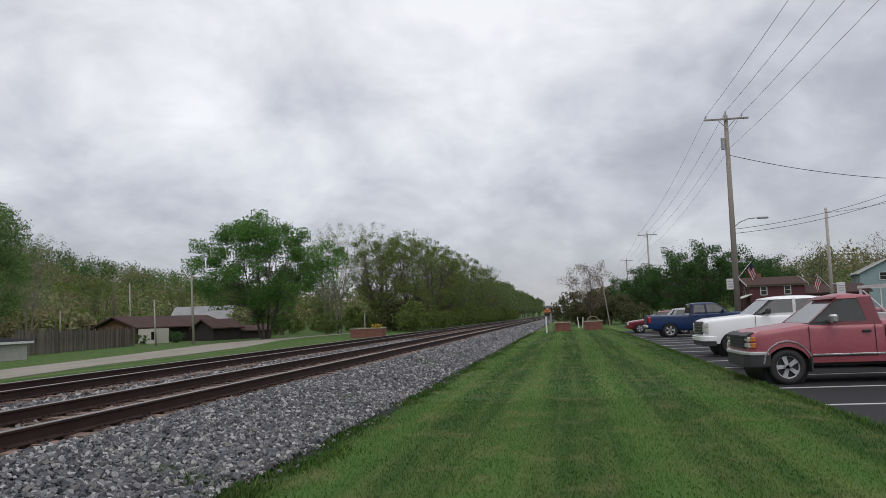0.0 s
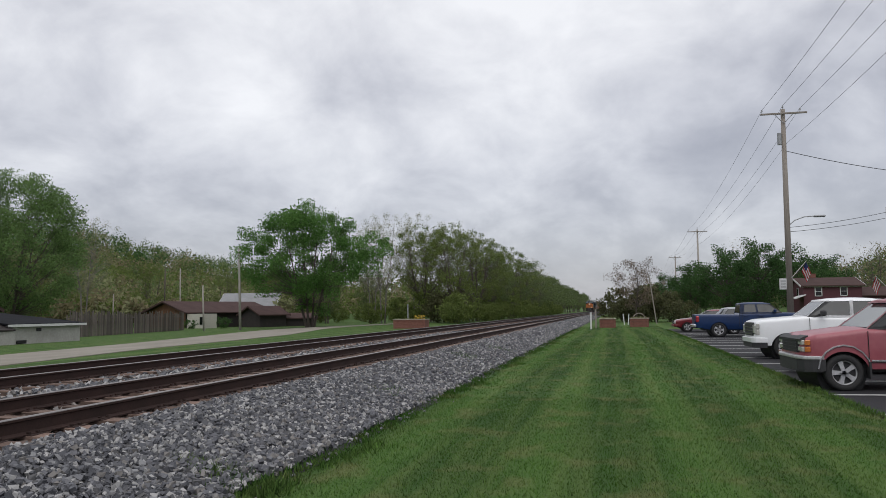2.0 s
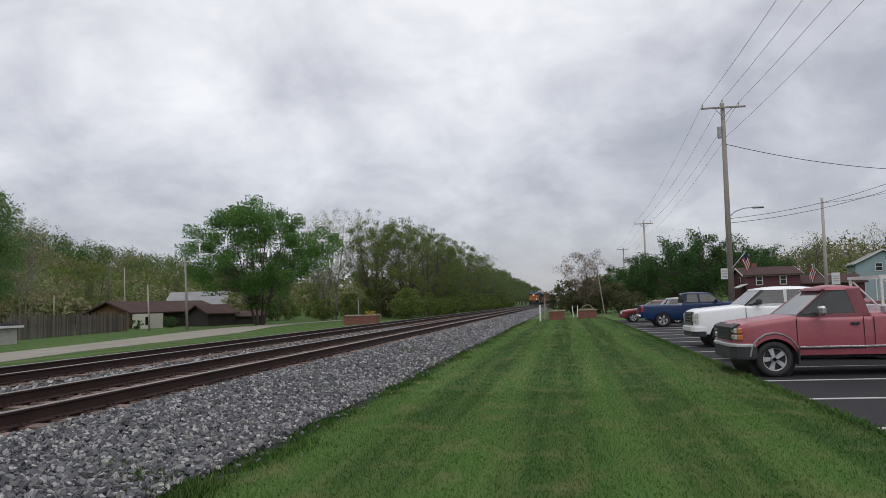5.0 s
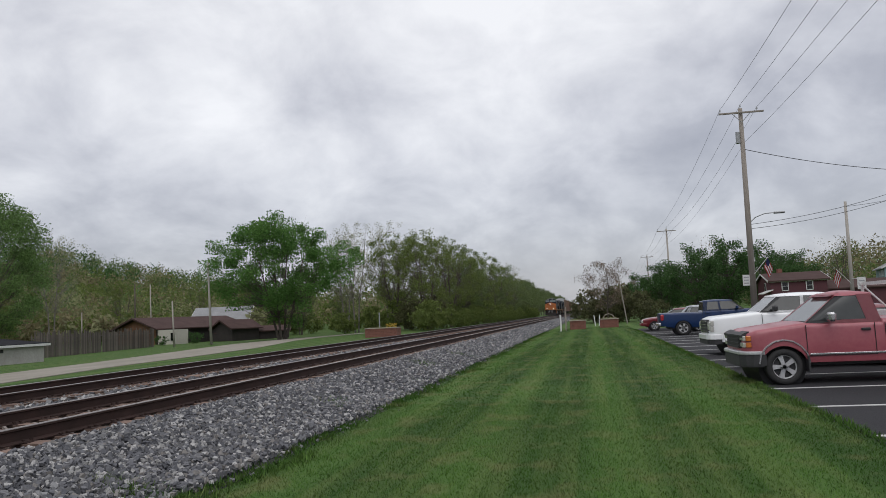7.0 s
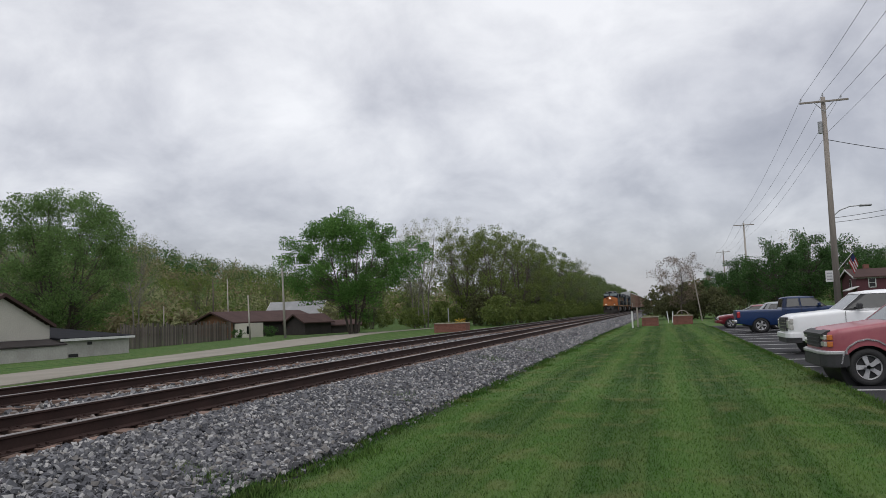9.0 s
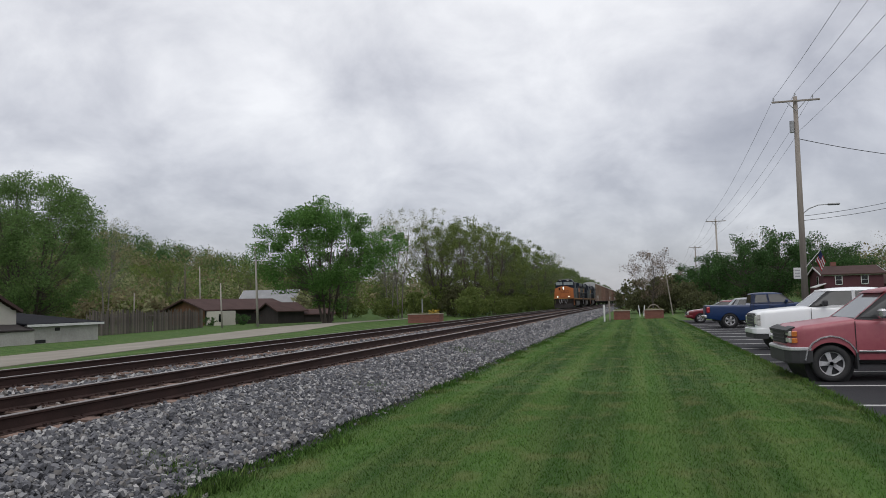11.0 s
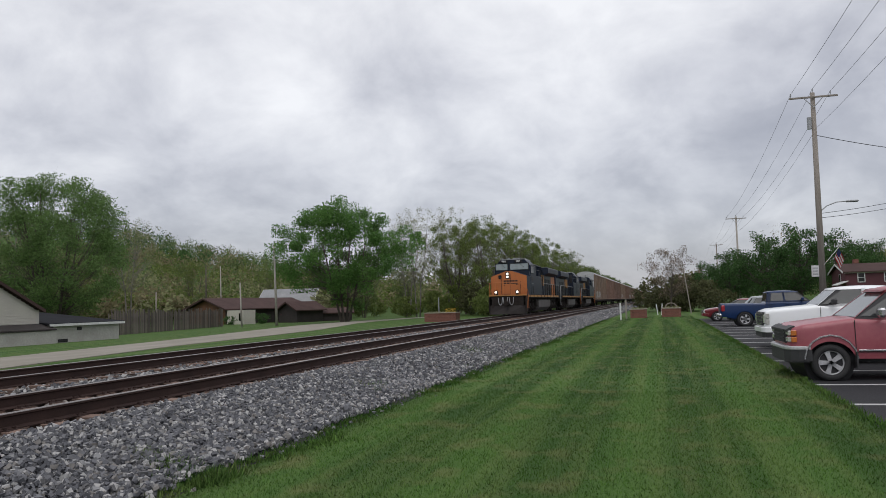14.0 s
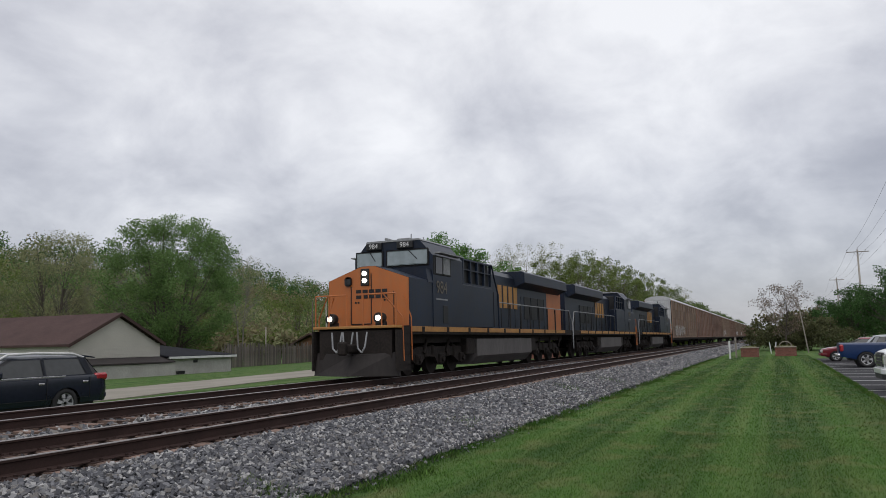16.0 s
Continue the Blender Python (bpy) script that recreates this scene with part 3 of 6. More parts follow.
def make_tree(name, label, seed, height, width, low, leaves, size, material, bark, clumps=60, stems=1, shape=1.0, clump=0.10, trunk=0.02):
    """A tapered trunk with limbs that end in clumps of small leaves."""
    rng = np.random.default_rng(seed)
    rnd = random.Random(seed)
    t = thing(name, None, label, "tree")
    bm = B()
    r0 = height * trunk
    crown_mid, crown_half = (low + height) / 2, (height - low) / 2
    cs = []
    while len(cs) < clumps:
        d = rng.normal(size=3)
        d /= np.linalg.norm(d)
        rad = rng.uniform(0.35, 1.0) ** 0.5
        lob = 0.82 + 0.18 * math.sin(3.1 * math.atan2(d[1], d[0]) + seed) + rng.uniform(-0.12, 0.10)
        z = d[2] * rad
        wide = width / 2 * (1 - 0.35 * max(z, 0) * shape - 0.15 * max(-z, 0)) * lob
        cs.append((d[0] * rad * wide, d[1] * rad * wide, crown_mid + crown_half * z * (0.94 if z > 0 else 1)))
    tops = []
    for k in range(stems):
        a = 2 * math.pi * k / stems + rnd.uniform(-0.4, 0.4)
        off = 0 if stems == 1 else 0.10 * width
        b = Vector((math.cos(a) * r0 * (stems > 1) * 1.6, math.sin(a) * r0 * (stems > 1) * 1.6, -0.15))
        mid = Vector((math.cos(a) * off * 0.5, math.sin(a) * off * 0.5, low * 0.9 + 0.05 * height))
        top = Vector((math.cos(a) * off * 1.6 + rnd.uniform(-0.3, 0.3), math.sin(a) * off * 1.6 + rnd.uniform(-0.3, 0.3), height * 0.82))
        rr = r0 / (1 if stems == 1 else 1.5)
        rod(bm, b, mid, rr, rr * 0.75, 9, False)
        half = mid.lerp(top, 0.5) + Vector((rnd.uniform(-0.3, 0.3), rnd.uniform(-0.3, 0.3), 0))
        rod(bm, mid, half, rr * 0.75, rr * 0.42, 8, False)
        rod(bm, half, top, rr * 0.42, rr * 0.12, 6, False)
        tops.append((mid, half, top, rr))
    for c in cs:
        c = Vector(c)
        mid, half, top, rr = min(tops, key=lambda s: (s[1] - c).length + rnd.uniform(0, 2))
        f = min(max((c.z - low) / (height - low) - rnd.uniform(0.12, 0.4), 0.0), 0.92)
        p = mid.lerp(half, f * 2) if f < 0.5 else half.lerp(top, f * 2 - 1)
        knee = p.lerp(c, 0.5) + Vector((0, 0, -0.03 * height + rnd.uniform(-0.03, 0.05) * height))
        r = rr * 0.26 * (1.1 - f)
        rod(bm, p, knee, r, r * 0.6, 5, False)
        rod(bm, knee, c, r * 0.6, r * 0.15, 4, False)
        for _ in range(2):
            e = c + Vector((rnd.gauss(0, 1), rnd.gauss(0, 1), rnd.gauss(0.5, 0.8))) * clump * height * 0.8
            rod(bm, knee.lerp(c, rnd.uniform(0.4, 0.9)), e, r * 0.3, r * 0.08, 3, False)
    part("trunk", bm, bark, t, "grey-brown trunk and limbs", True)
    per = leaves // clumps
    cen = np.concatenate([np.array(c) + rng.normal(size=(per, 3)).clip(-1.5, 1.5) * clump * height * rng.uniform(0.45, 0.75) * np.array([1, 1, 0.8]) for c in cs])
    cen = cen[cen[:, 2] > low * 0.4]
    v, f = leaf_quads(cen, size, rng)
    raw("crown", v, f, material, t)
    return t


def place(t, m):
    t.matrix_world = m
    return t


def grown(x, y, turn=0, s=1.0, sz=None):
    return pose(x, y, ground_z(x, y) - 0.05, 0, 0, turn) @ Matrix.Diagonal((s, s, sz or s, 1))


def build_trees():
    rnd = random.Random(31)
    place(make_tree("maple_tree", "broad bright green maple tree beside the gravel road", 3, 13.4, 18.2, 1.7, 62000, 0.105, L_MAPLE, M_BARK, 165, 4, 0.6, 0.062, 0.016), grown(-34.3, 81, 20, 1.13))
    place(make_tree("willow_tree", "tall many-stemmed grey-green tree behind the garage", 9, 15.5, 18.0, 1.0, 72000, 0.098, L_WILLOW, M_BARK, 190, 6, 0.4, 0.060, 0.016), grown(-58.2, 62, 0, 1.10))
    place(make_tree("woodland_tree", "tall yellowish tree in thin young leaf behind the garage", 27, 15.5, 13.5, 2.0, 22000, 0.078, L_PALE, M_BARK, 150, 4, 0.5, 0.062, 0.015), grown(-71.5, 58, 0, 1.05))
    pale = make_tree("budding_tree", "slender pale tree with sparse young leaves", 5, 15.0, 9.5, 4, 5600, 0.066, L_PALE, M_PALEBARK, 110, 2, 0.5, 0.032, 0.010)
    place(pale, grown(-31.5, 100, 40, 1.12))
    for x, y, s in ((-37, 112, 1.0), (-27.8, 104, 1.02), (-24, 121, 0.95), (-70, 88, 1.0), (-84, 80, 1.1), (-78, 66, 0.95)):
        copy_thing(pale, grown(x, y, rnd.uniform(0, 360), s))
    olive = make_tree("woodland_tree", "rounded olive-green tree in young spring leaf", 6, 13.0, 11.0, 2.6, 7000, 0.105, L_OLIVE, M_BARK, 100, 3, 0.4, 0.042, 0.013)
    place(olive, grown(-20.6, 96, 0, 1.06))
    moss = make_tree("woodland_tree", "moss-green tree in a dense lineside row", 7, 12.5, 10.5, 1.6, 6400, 0.12, L_MOSS, M_BARK, 85, 3, 0.6, 0.054, 0.013)
    place(moss, grown(-20.8, 126, 0, 1.0))
    for x, y, s in ((-26.0, 101, 1.04), (-19.6, 108, 0.98), (-24, 115, 1.1), (-19.8, 119, 1.0), (-27, 110, 1.05)):
        copy_thing(olive, grown(x, y, rnd.uniform(0, 360), s))
    far_tree = make_tree("woodland_tree", "moss-green tree in a dense lineside row", 8, 12.8, 10.5, 1.6, 2000, 0.20, L_MOSS, M_BARK, 40, 2, 0.6, 0.07, 0.013)
    place(far_tree, grown(-22, 205))
    y = 124
    while y < 620:
        for x0 in (-19.5, -28):
            if x0 == -28 and y < 165:
                continue
            src = rnd.choice((moss, moss, olive, olive, pale)) if y < 200 else far_tree
            copy_thing(src, grown(x0 + rnd.uniform(-1.8, 1.2) + (0 if y < 300 else -1.5), y + rnd.uniform(-2, 2), rnd.uniform(0, 360), rnd.uniform(0.86, 1.1), rnd.uniform(0.84, 1.12)))
        y += 9 if y < 230 else 15
    for x, y, s in ((-40, 120, 0.75), (-47, 118, 0.8), (-53, 124, 0.78), (-60, 128, 0.8), (-68, 122, 0.75), (-33, 128, 0.95), (-76, 112, 0.8), (-88, 104, 0.85), (-96, 92, 0.85), (-74, 76, 0.75), (-94, 70, 0.9), (-80, 50, 0.9), (-66, 46, 0.85)):
        copy_thing(rnd.choice((olive, moss)), grown(x, y, rnd.uniform(0, 360), s))
    dark = make_tree("dense_tree", "dense dark green tree by the street", 11, 9.5, 9.0, 1.2, 11000, 0.125, L_DARK, M_BARK, 90, 1, 0.6, 0.08, 0.018)
    place(dark, grown(15.5, 112, 0, 1.1))
    for x, y, s in ((11.2, 118, 0.82), (20.5, 116, 1.12), (26.5, 122, 1.05), (13.5, 132, 0.85), (31, 128, 0.9), (23, 140, 1.05), (9.5, 150, 0.8), (18, 160, 1.0), (36, 140, 1.0)):
        copy_thing(dark, grown(x, y, rnd.uniform(0, 360), s))
    red = make_tree("budding_tree", "small round tree with thin reddish-brown buds", 13, 7.2, 6.4, 1.4, 5200, 0.062, L_RED, M_BARK, 70, 1, 0.3, 0.06, 0.012)
    place(red, grown(2.35, 87, 0, 1.1))
    bare = make_tree("bare_tree", "leafless grey tree behind the street trees", 15, 13.0, 10.0, 4.0, 500, 0.14, L_BROWN, M_BARK, 70, 2, 0.5, 0.07, 0.013)
    place(bare, grown(20, 128, 0))
    for x, y, s in ((29, 134, 0.9), (40, 128, 0.9), (47, 122, 0.95), (52, 112, 0.9), (61, 118, 1.1), (36, 118, 0.85)):
        copy_thing(bare, grown(x, y, rnd.uniform(0, 360), s))
    # undergrowth along the line and the lawn's end
    bush = make_tree("shrub", "dense leafy undergrowth shrub", 17, 3.4, 4.6, 0.1, 1700, 0.15, L_OLIVE, M_BARK, 40, 3, 0.6, 0.13, 0.012)
    place(bush, grown(-19.6, 92, 0))
    for k in range(34):
        yy = 88 + k * 5.2
        copy_thing(bush, grown(-17.6 - rnd.uniform(0, 2.2), yy, rnd.uniform(0, 360), rnd.uniform(0.7, 1.25)))
    for k in range(14):
        copy_thing(bush, grown(-23 - k * 3.2, (100 if k < 4 else 127) + rnd.uniform(-3, 6), rnd.uniform(0, 360), rnd.uniform(0.8, 1.3)))
    dbush = make_tree("shrub", "low dark shrub at the end of the lawn", 19, 3.2, 4.2, 0.1, 1900, 0.13, L_THICKET, M_BARK, 40, 3, 0.6, 0.13, 0.012)
    place(dbush, grown(0.9, 92, 0))
    for x, y, s in ((2.8, 91, 1.15), (4.6, 90, 1.1), (6.2, 92, 1.25), (1.6, 96, 1.5), (3.9, 97, 1.6), (8.5, 98, 0.9), (-0.8, 100, 0.9), (-22.5, 96, 1.35), (-20.5, 97, 1.5)):
        copy_thing(dbush, grown(x, y, rnd.uniform(0, 360), s))


build_trees()


def build_woods():
    """Far wooded slopes: many crowns in each of a few greens."""
    rng = np.random.default_rng(77)
    tones = {"moss": L_MOSS, "olive": L_OLIVE, "brown": L_BROWN, "dark": L_DARK, "pale": L_PALE}
    cents = {k: [] for k in tones}
    names, weights = list(tones), [0.34, 0.26, 0.22, 0.10, 0.08]

    def crowns(n, x0, x1, y0, y1, h, keep=lambda x, y: True, wts=weights, m=105):
        for _ in range(n):
            x, y = rng.uniform(x0, x1), rng.uniform(y0, y1)
            if not keep(x, y):
                continue
            z = ground_z(x, y)
            hh = h * rng.uniform(0.7, 1.15)
            d = rng.normal(size=(m, 3))
            d /= np.linalg.norm(d, axis=1, keepdims=True)
            d *= rng.uniform(0.35, 0.97, (m, 1))
            c = np.array([x, y, z + hh * 0.55]) + d * np.array([hh * 0.36, hh * 0.36, hh * 0.46])
            cents[names[rng.choice(5, p=wts)]].append(c)

    light = [0.16, 0.30, 0.32, 0.0, 0.22]
    crowns(850, -175, -88, -10, 430, 8.5, wts=light)
    crowns(850, -330, -160, 20, 430, 11, wts=[0.26, 0.16, 0.08, 0.46, 0.04])
    crowns(300, -88, -42, 125, 420, 10, lambda x, y: y > 125 + (x + 32) * -0.1, wts=light)
    crowns(260, -100, -48, 98, 124, 4.5, lambda x, y: not 0.47 < -x / y < 0.60, wts=light)
    crowns(300, -125, -68, 10, 98, 5.0, wts=light)
    crowns(460, 42, 220, 130, 420, 11, wts=[0.26, 0.18, 0.36, 0.12, 0.08])
    crowns(240, 8, 60, 165, 420, 9)
    crowns(500, -300, 300, 700, 1300, 16, lambda x, y: abs(x) > 22, m=40)
    for k, cs in cents.items():
        v, f = leaf_quads(np.concatenate(cs), 0.45, rng)
        ob = raw("woods", v, f, tones[k])
        tagged(ob, "distant mixed spring woods on the valley slopes", "woods", kind="stuff")


build_woods()

# ---- the train ----
M_BLUE = mat("loco_blue", (0.014, 0.025, 0.049), (0.009, 0.015, 0.029), rough=0.42, scale=0.8, fine=9, bump=0.1, depth=0.004, c=(0.028, 0.026, 0.026), stretch=(1, 1, 0.5), spec=0.22)
M_ORANGE = mat("loco_orange", (0.50, 0.145, 0.030), (0.38, 0.108, 0.026), rough=0.5, scale=1.2, fine=10, bump=0.08, depth=0.004, c=(0.34, 0.14, 0.05), stretch=(1, 1, 0.4))
M_OCHRE = mat("loco_yellow", (0.52, 0.26, 0.055), (0.34, 0.155, 0.045), rough=0.65, scale=1.5, fine=9, bump=0.08, depth=0.003, spread=0.7, c=(0.14, 0.08, 0.045))
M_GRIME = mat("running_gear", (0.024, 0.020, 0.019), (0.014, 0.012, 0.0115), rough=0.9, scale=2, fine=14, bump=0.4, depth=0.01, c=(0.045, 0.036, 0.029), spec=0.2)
M_DUSTY = mat("dusty_plough", (0.034, 0.028, 0.026), (0.018, 0.015, 0.014), rough=0.85, scale=2, fine=10, bump=0.2, depth=0.006, stretch=(1, 1, 0.4))
M_FADED = mat("faded_numerals", (0.17, 0.15, 0.12), (0.12, 0.105, 0.085), rough=0.7, scale=3, fine=20, bump=0)
M_TANK = mat("fuel_tank_grey", (0.115, 0.105, 0.102), (0.08, 0.072, 0.068), rough=0.7, scale=1.2, fine=10, bump=0.15, depth=0.005, stretch=(1, 1, 0.4))
M_BLACK = mat("black_trim", (0.010, 0.010, 0.011), (0.007, 0.007, 0.008), rough=0.6, scale=3, fine=20, bump=0.1)
M_GLASS = mat("tinted_glass", (0.014, 0.016, 0.018), (0.010, 0.012, 0.013), rough=0.05, scale=2, fine=6, bump=0, spec=0.5)
M_WINDSCREEN = mat("pale_windscreen", (0.30, 0.35, 0.36), (0.24, 0.29, 0.30), rough=0.08, scale=1, fine=5, bump=0, coat=1.0, spec=0.9)
M_ROOFGREY = mat("loco_roof_grey", (0.34, 0.35, 0.36), (0.24, 0.245, 0.25), rough=0.65, scale=1.5, fine=12, bump=0.1)
M_LAMP = mat("headlamp_lit", (1.0, 0.93, 0.82), (1.0, 0.93, 0.82), emit=3.5, bump=0)
M_WHITE = mat("white_paint", (0.74, 0.74, 0.73), (0.62, 0.62, 0.61), rough=0.6, scale=2, fine=15, bump=0.08, depth=0.003)
M_PANEL = mat("rack_rust", (0.20, 0.100, 0.070), (0.135, 0.070, 0.052), rough=0.8, scale=0.9, fine=8, bump=0.2, depth=0.006, random_part=0.28, c=(0.28, 0.20, 0.15), stretch=(1, 1, 0.35))
M_PANELTAN = mat("rack_tan", (0.26, 0.180, 0.125), (0.19, 0.122, 0.086), rough=0.8, scale=0.9, fine=8, bump=0.2, depth=0.006, random_part=0.25, c=(0.14, 0.095, 0.075), stretch=(1, 1, 0.35))
M_ROOFZINC = mat("rack_roof_zinc", (0.55, 0.56, 0.57), (0.44, 0.445, 0.45), rough=0.5, metal=0.3, scale=0.8, fine=9, bump=0.1)


def text_mesh(name, words, size, material, parent, m, label=""):
    """Flat lettering in Blender's own font as a mesh part."""
    cu = bpy.data.curves.new(name, "FONT")
    cu.body, cu.size, cu.extrude, cu.align_x, cu.align_y = words, size, 0.004, "CENTER", "CENTER"
    tmp = bpy.data.objects.new(name, cu)
    scene.collection.objects.link(tmp)
    bpy.context.view_layer.update()
    me = bpy.data.meshes.new_from_object(tmp.evaluated_get(bpy.context.evaluated_depsgraph_get()))
    bpy.data.objects.remove(tmp)
    me.materials.clear()
    me.materials.append(material)
    ob = new(name, me)
    ob.parent, ob.matrix_local = parent, m
    return tagged(ob, label)


def loco_truck(loco, y0):
    bm = B()
    for s in (-1, 1):
        prof = [(y0, 0.85), (y0 + 0.3, 0.95), (y0 + 4.0, 0.95), (y0 + 4.3, 0.85), (y0 + 4.25, 0.45), (y0 + 3.85, 0.36), (y0 + 3.3, 0.62), (y0 + 2.6, 0.62), (y0 + 2.35, 0.36), (y0 + 1.95, 0.36),
                (y0 + 1.7, 0.62), (y0 + 1.0, 0.62), (y0 + 0.45, 0.36), (y0 + 0.05, 0.45)]
        prism(bm, prof, "x", s * 1.10 - 0.07, s * 1.10 + 0.07)
        for k in range(3):
            yy = y0 + 0.3 + k * 1.85
            box(bm, s * 1.2, yy, 0.53, 0.14, 0.34, 0.34, 0.03)
            rod(bm, (s * 1.16, yy, 0.53), (s * 1.34, yy, 0.53), 0.12, 0.10, 10)
            rod(bm, (s * 1.2, yy + 0.45, 0.75), (s * 1.2, yy + 0.75, 1.2), 0.05, None, 6)
            for dy in (0.62, 1.22):
                if k < 2:
                    rod(bm, (s * 1.14, yy + dy, 0.6), (s * 1.14, yy + dy, 1.0), 0.10, None, 8)
    part("truck_frame", bm, M_GRIME, loco, "dark grimy cast truck frame")
    for k in range(3):
        yy = y0 + 0.3 + k * 1.85
        bm = B()
        for s in (-1, 1):
            rod(bm, (s * 0.70, yy, 0.53), (s * 0.83, yy, 0.53), 0.53, 0.51, 24)
            rod(bm, (s * 0.66, yy, 0.53), (s * 0.70, yy, 0.53), 0.56, 0.56, 24)
        rod(bm, (-0.8, yy, 0.53), (0.8, yy, 0.53), 0.1)
        part("wheelset", bm, M_GRIME, loco, "worn steel wheels on an axle")


def railing(loco, x, ys, z0, z1, name="handrail", material=None):
    bm = B()
    for y in ys:
        rod(bm, (x, y, z0), (x, y, z1), 0.022, None, 6)
    rod(bm, (x, ys[0], z1), (x, ys[-1], z1), 0.022, None, 6)
    part(name, bm, material or M_BLUE, loco)


def make_locomotive():
    t = thing("locomotive", None, "dark blue and orange diesel locomotive with lit headlights", "locomotive", "locomotives of the freight train")
    bm = B()
    prism(bm, [(-1.52, 1.36), (1.52, 1.36), (1.52, 1.62), (-1.52, 1.62)], "y", -0.55, 20.35)
    box(bm, 0, 9.8, 1.22, 2.3, 19.5, 0.30, 0.02)
    part("underframe", bm, M_GRIME, t)
    for s in (-1, 1):
        bm = B()
        box(bm, s * 1.53, 9.5, 1.53, 0.025, 18.9, 0.17, 0.004)
        st = part("sill_stripe", bm, M_OCHRE, t, "weathered ochre stripe along the walkway")
        bm = B()
        for k in range(10):
            box(bm, s * 1.546, 0.9 + k * 2.0, 1.50, 0.01, 0.20, 0.22)
        part("grime_streak", bm, M_GRIME, st)
    nose = [(-1.5, 1.62), (1.5, 1.62), (1.5, 3.16), (0.25, 3.60), (-0.25, 3.60), (-1.5, 3.16)]
    bm = B()
    prism(bm, nose, "y", 0.0, 2.2)
    body = part("nose", bm, M_BLUE, t, "dark blue nose with chamfered top")
    bm = B()
    prism(bm, [(x * 0.985, 1.64 + (z - 1.62) * 0.985) for x, z in nose], "y", -0.018, 0.0)
    face = part("nose_panel", bm, M_ORANGE, t, "bright orange front panel with grime streaks")
    bm = B()
    for x in (-0.62, 0.13):
        rod(bm, (x, -0.03, 1.72), (x, -0.03, 3.35 if x > 0 else 2.95), 0.018, None, 5)
    rod(bm, (-0.62, -0.03, 1.72), (0.13, -0.03, 1.72), 0.018, None, 5)
    rod(bm, (0.95, -0.03, 1.7), (0.95, -0.03, 2.75), 0.014, None, 5)
    for x, z in ((-0.45, 2.42), (-0.35, 2.42), (0.62, 2.48), (0.74, 2.48)):
        box(bm, x, -0.025, z, 0.06, 0.02, 0.06)
    part("nose_door_seam", bm, M_BLACK, face)
    bm = B()
    box(bm, -0.72, -0.03, 3.12, 0.26, 0.03, 0.30, 0.06)
    part("nose_window", bm, M_GLASS, face, "small dark rounded nose window")
    # the maker's mark on the nose as plain dark shapes
    bm = B()
    for k in range(5):
        for z in (2.78, 2.60):
            box(bm, -0.34 + k * 0.24, -0.024, z, 0.19, 0.012, 0.11)
    part("nose_emblem", bm, M_BLACK, face, "dark plain emblem shapes")
    bm = B()
    box(bm, -0.10, -0.03, 3.24, 0.32, 0.06, 0.56, 0.02)
    hl = part("headlight_box", bm, M_BLACK, t)
    for z in (3.36, 3.13):
        bm = B()
        rod(bm, (-0.10, -0.10, z), (-0.10, -0.05, z), 0.080, None, 16)
        part("headlight", bm, M_LAMP, hl, "lit round headlight")
    for x in (-0.95, 0.80):
        bm = B()
        rod(bm, (x, -0.80, 1.88), (x, -0.55, 1.88), 0.17, None, 14)
        box(bm, x, -0.6, 1.70, 0.30, 0.2, 0.14)
        dl = part("ditch_light", bm, M_BLACK, t, "black ditch light housing with lit lamp")
        bm = B()
        rod(bm, (x, -0.83, 1.88), (x, -0.79, 1.88), 0.085, None, 14)
        part("lamp", bm, M_LAMP, dl)
    # cab
    bm = B()
    prism(bm, [(-1.52, 1.62), (1.52, 1.62), (1.52, 4.05), (1.02, 4.62), (-1.02, 4.62), (-1.52, 4.05)], "y", 1.75, 4.4)
    prism(bm, [(-1.52, 3.1), (1.52, 3.1), (1.45, 3.55), (-1.45, 3.55)], "y", 1.35, 1.8)
    part("cab", bm, M_BLUE, t, "dark blue cab")
    bm = B()
    prism(bm, [(-1.06, 4.60), (-1.02, 4.66), (1.02, 4.66), (1.06, 4.60)], "y", 1.72, 4.5)
    box(bm, 0.2, 2.6, 4.72, 0.5, 0.9, 0.10, 0.02)
    part("cab_roof", bm, M_ROOFGREY, t, "pale grey cab roof")
    for x0, x1 in ((-1.42, -0.42), (-0.20, 1.34)):
        bm = B()
        box(bm, (x0 + x1) / 2, 1.735, 4.01, x1 - x0 + 0.10, 0.03, 0.60, 0.03)
        fr = part("windscreen_frame", bm, M_BLACK, t)
        bm = B()
        box(bm, (x0 + x1) / 2, 1.715, 4.01, x1 - x0, 0.03, 0.50, 0.03)
        part("windscreen", bm, M_WINDSCREEN, fr, "pale reflecting windscreen")
        bm = B()
        rod(bm, (x0 + (x1 - x0) * 0.55, 1.69, 4.25), (x0 + (x1 - x0) * 0.75, 1.69, 3.95), 0.014, None, 5)
        part("wiper", bm, M_BLACK, fr)
    for x in (-0.72, 0.50):
        bm = B()
        box(bm, x, 1.70, 4.46, 0.62, 0.10, 0.24, 0.02)
        nb = part("number_board", bm, M_BLACK, t, "black number board with white numerals")
        text_mesh("numerals", "984", 0.24, M_WHITE, nb, pose(x, 1.645, 4.46, 90, 0, 0), "white numerals")
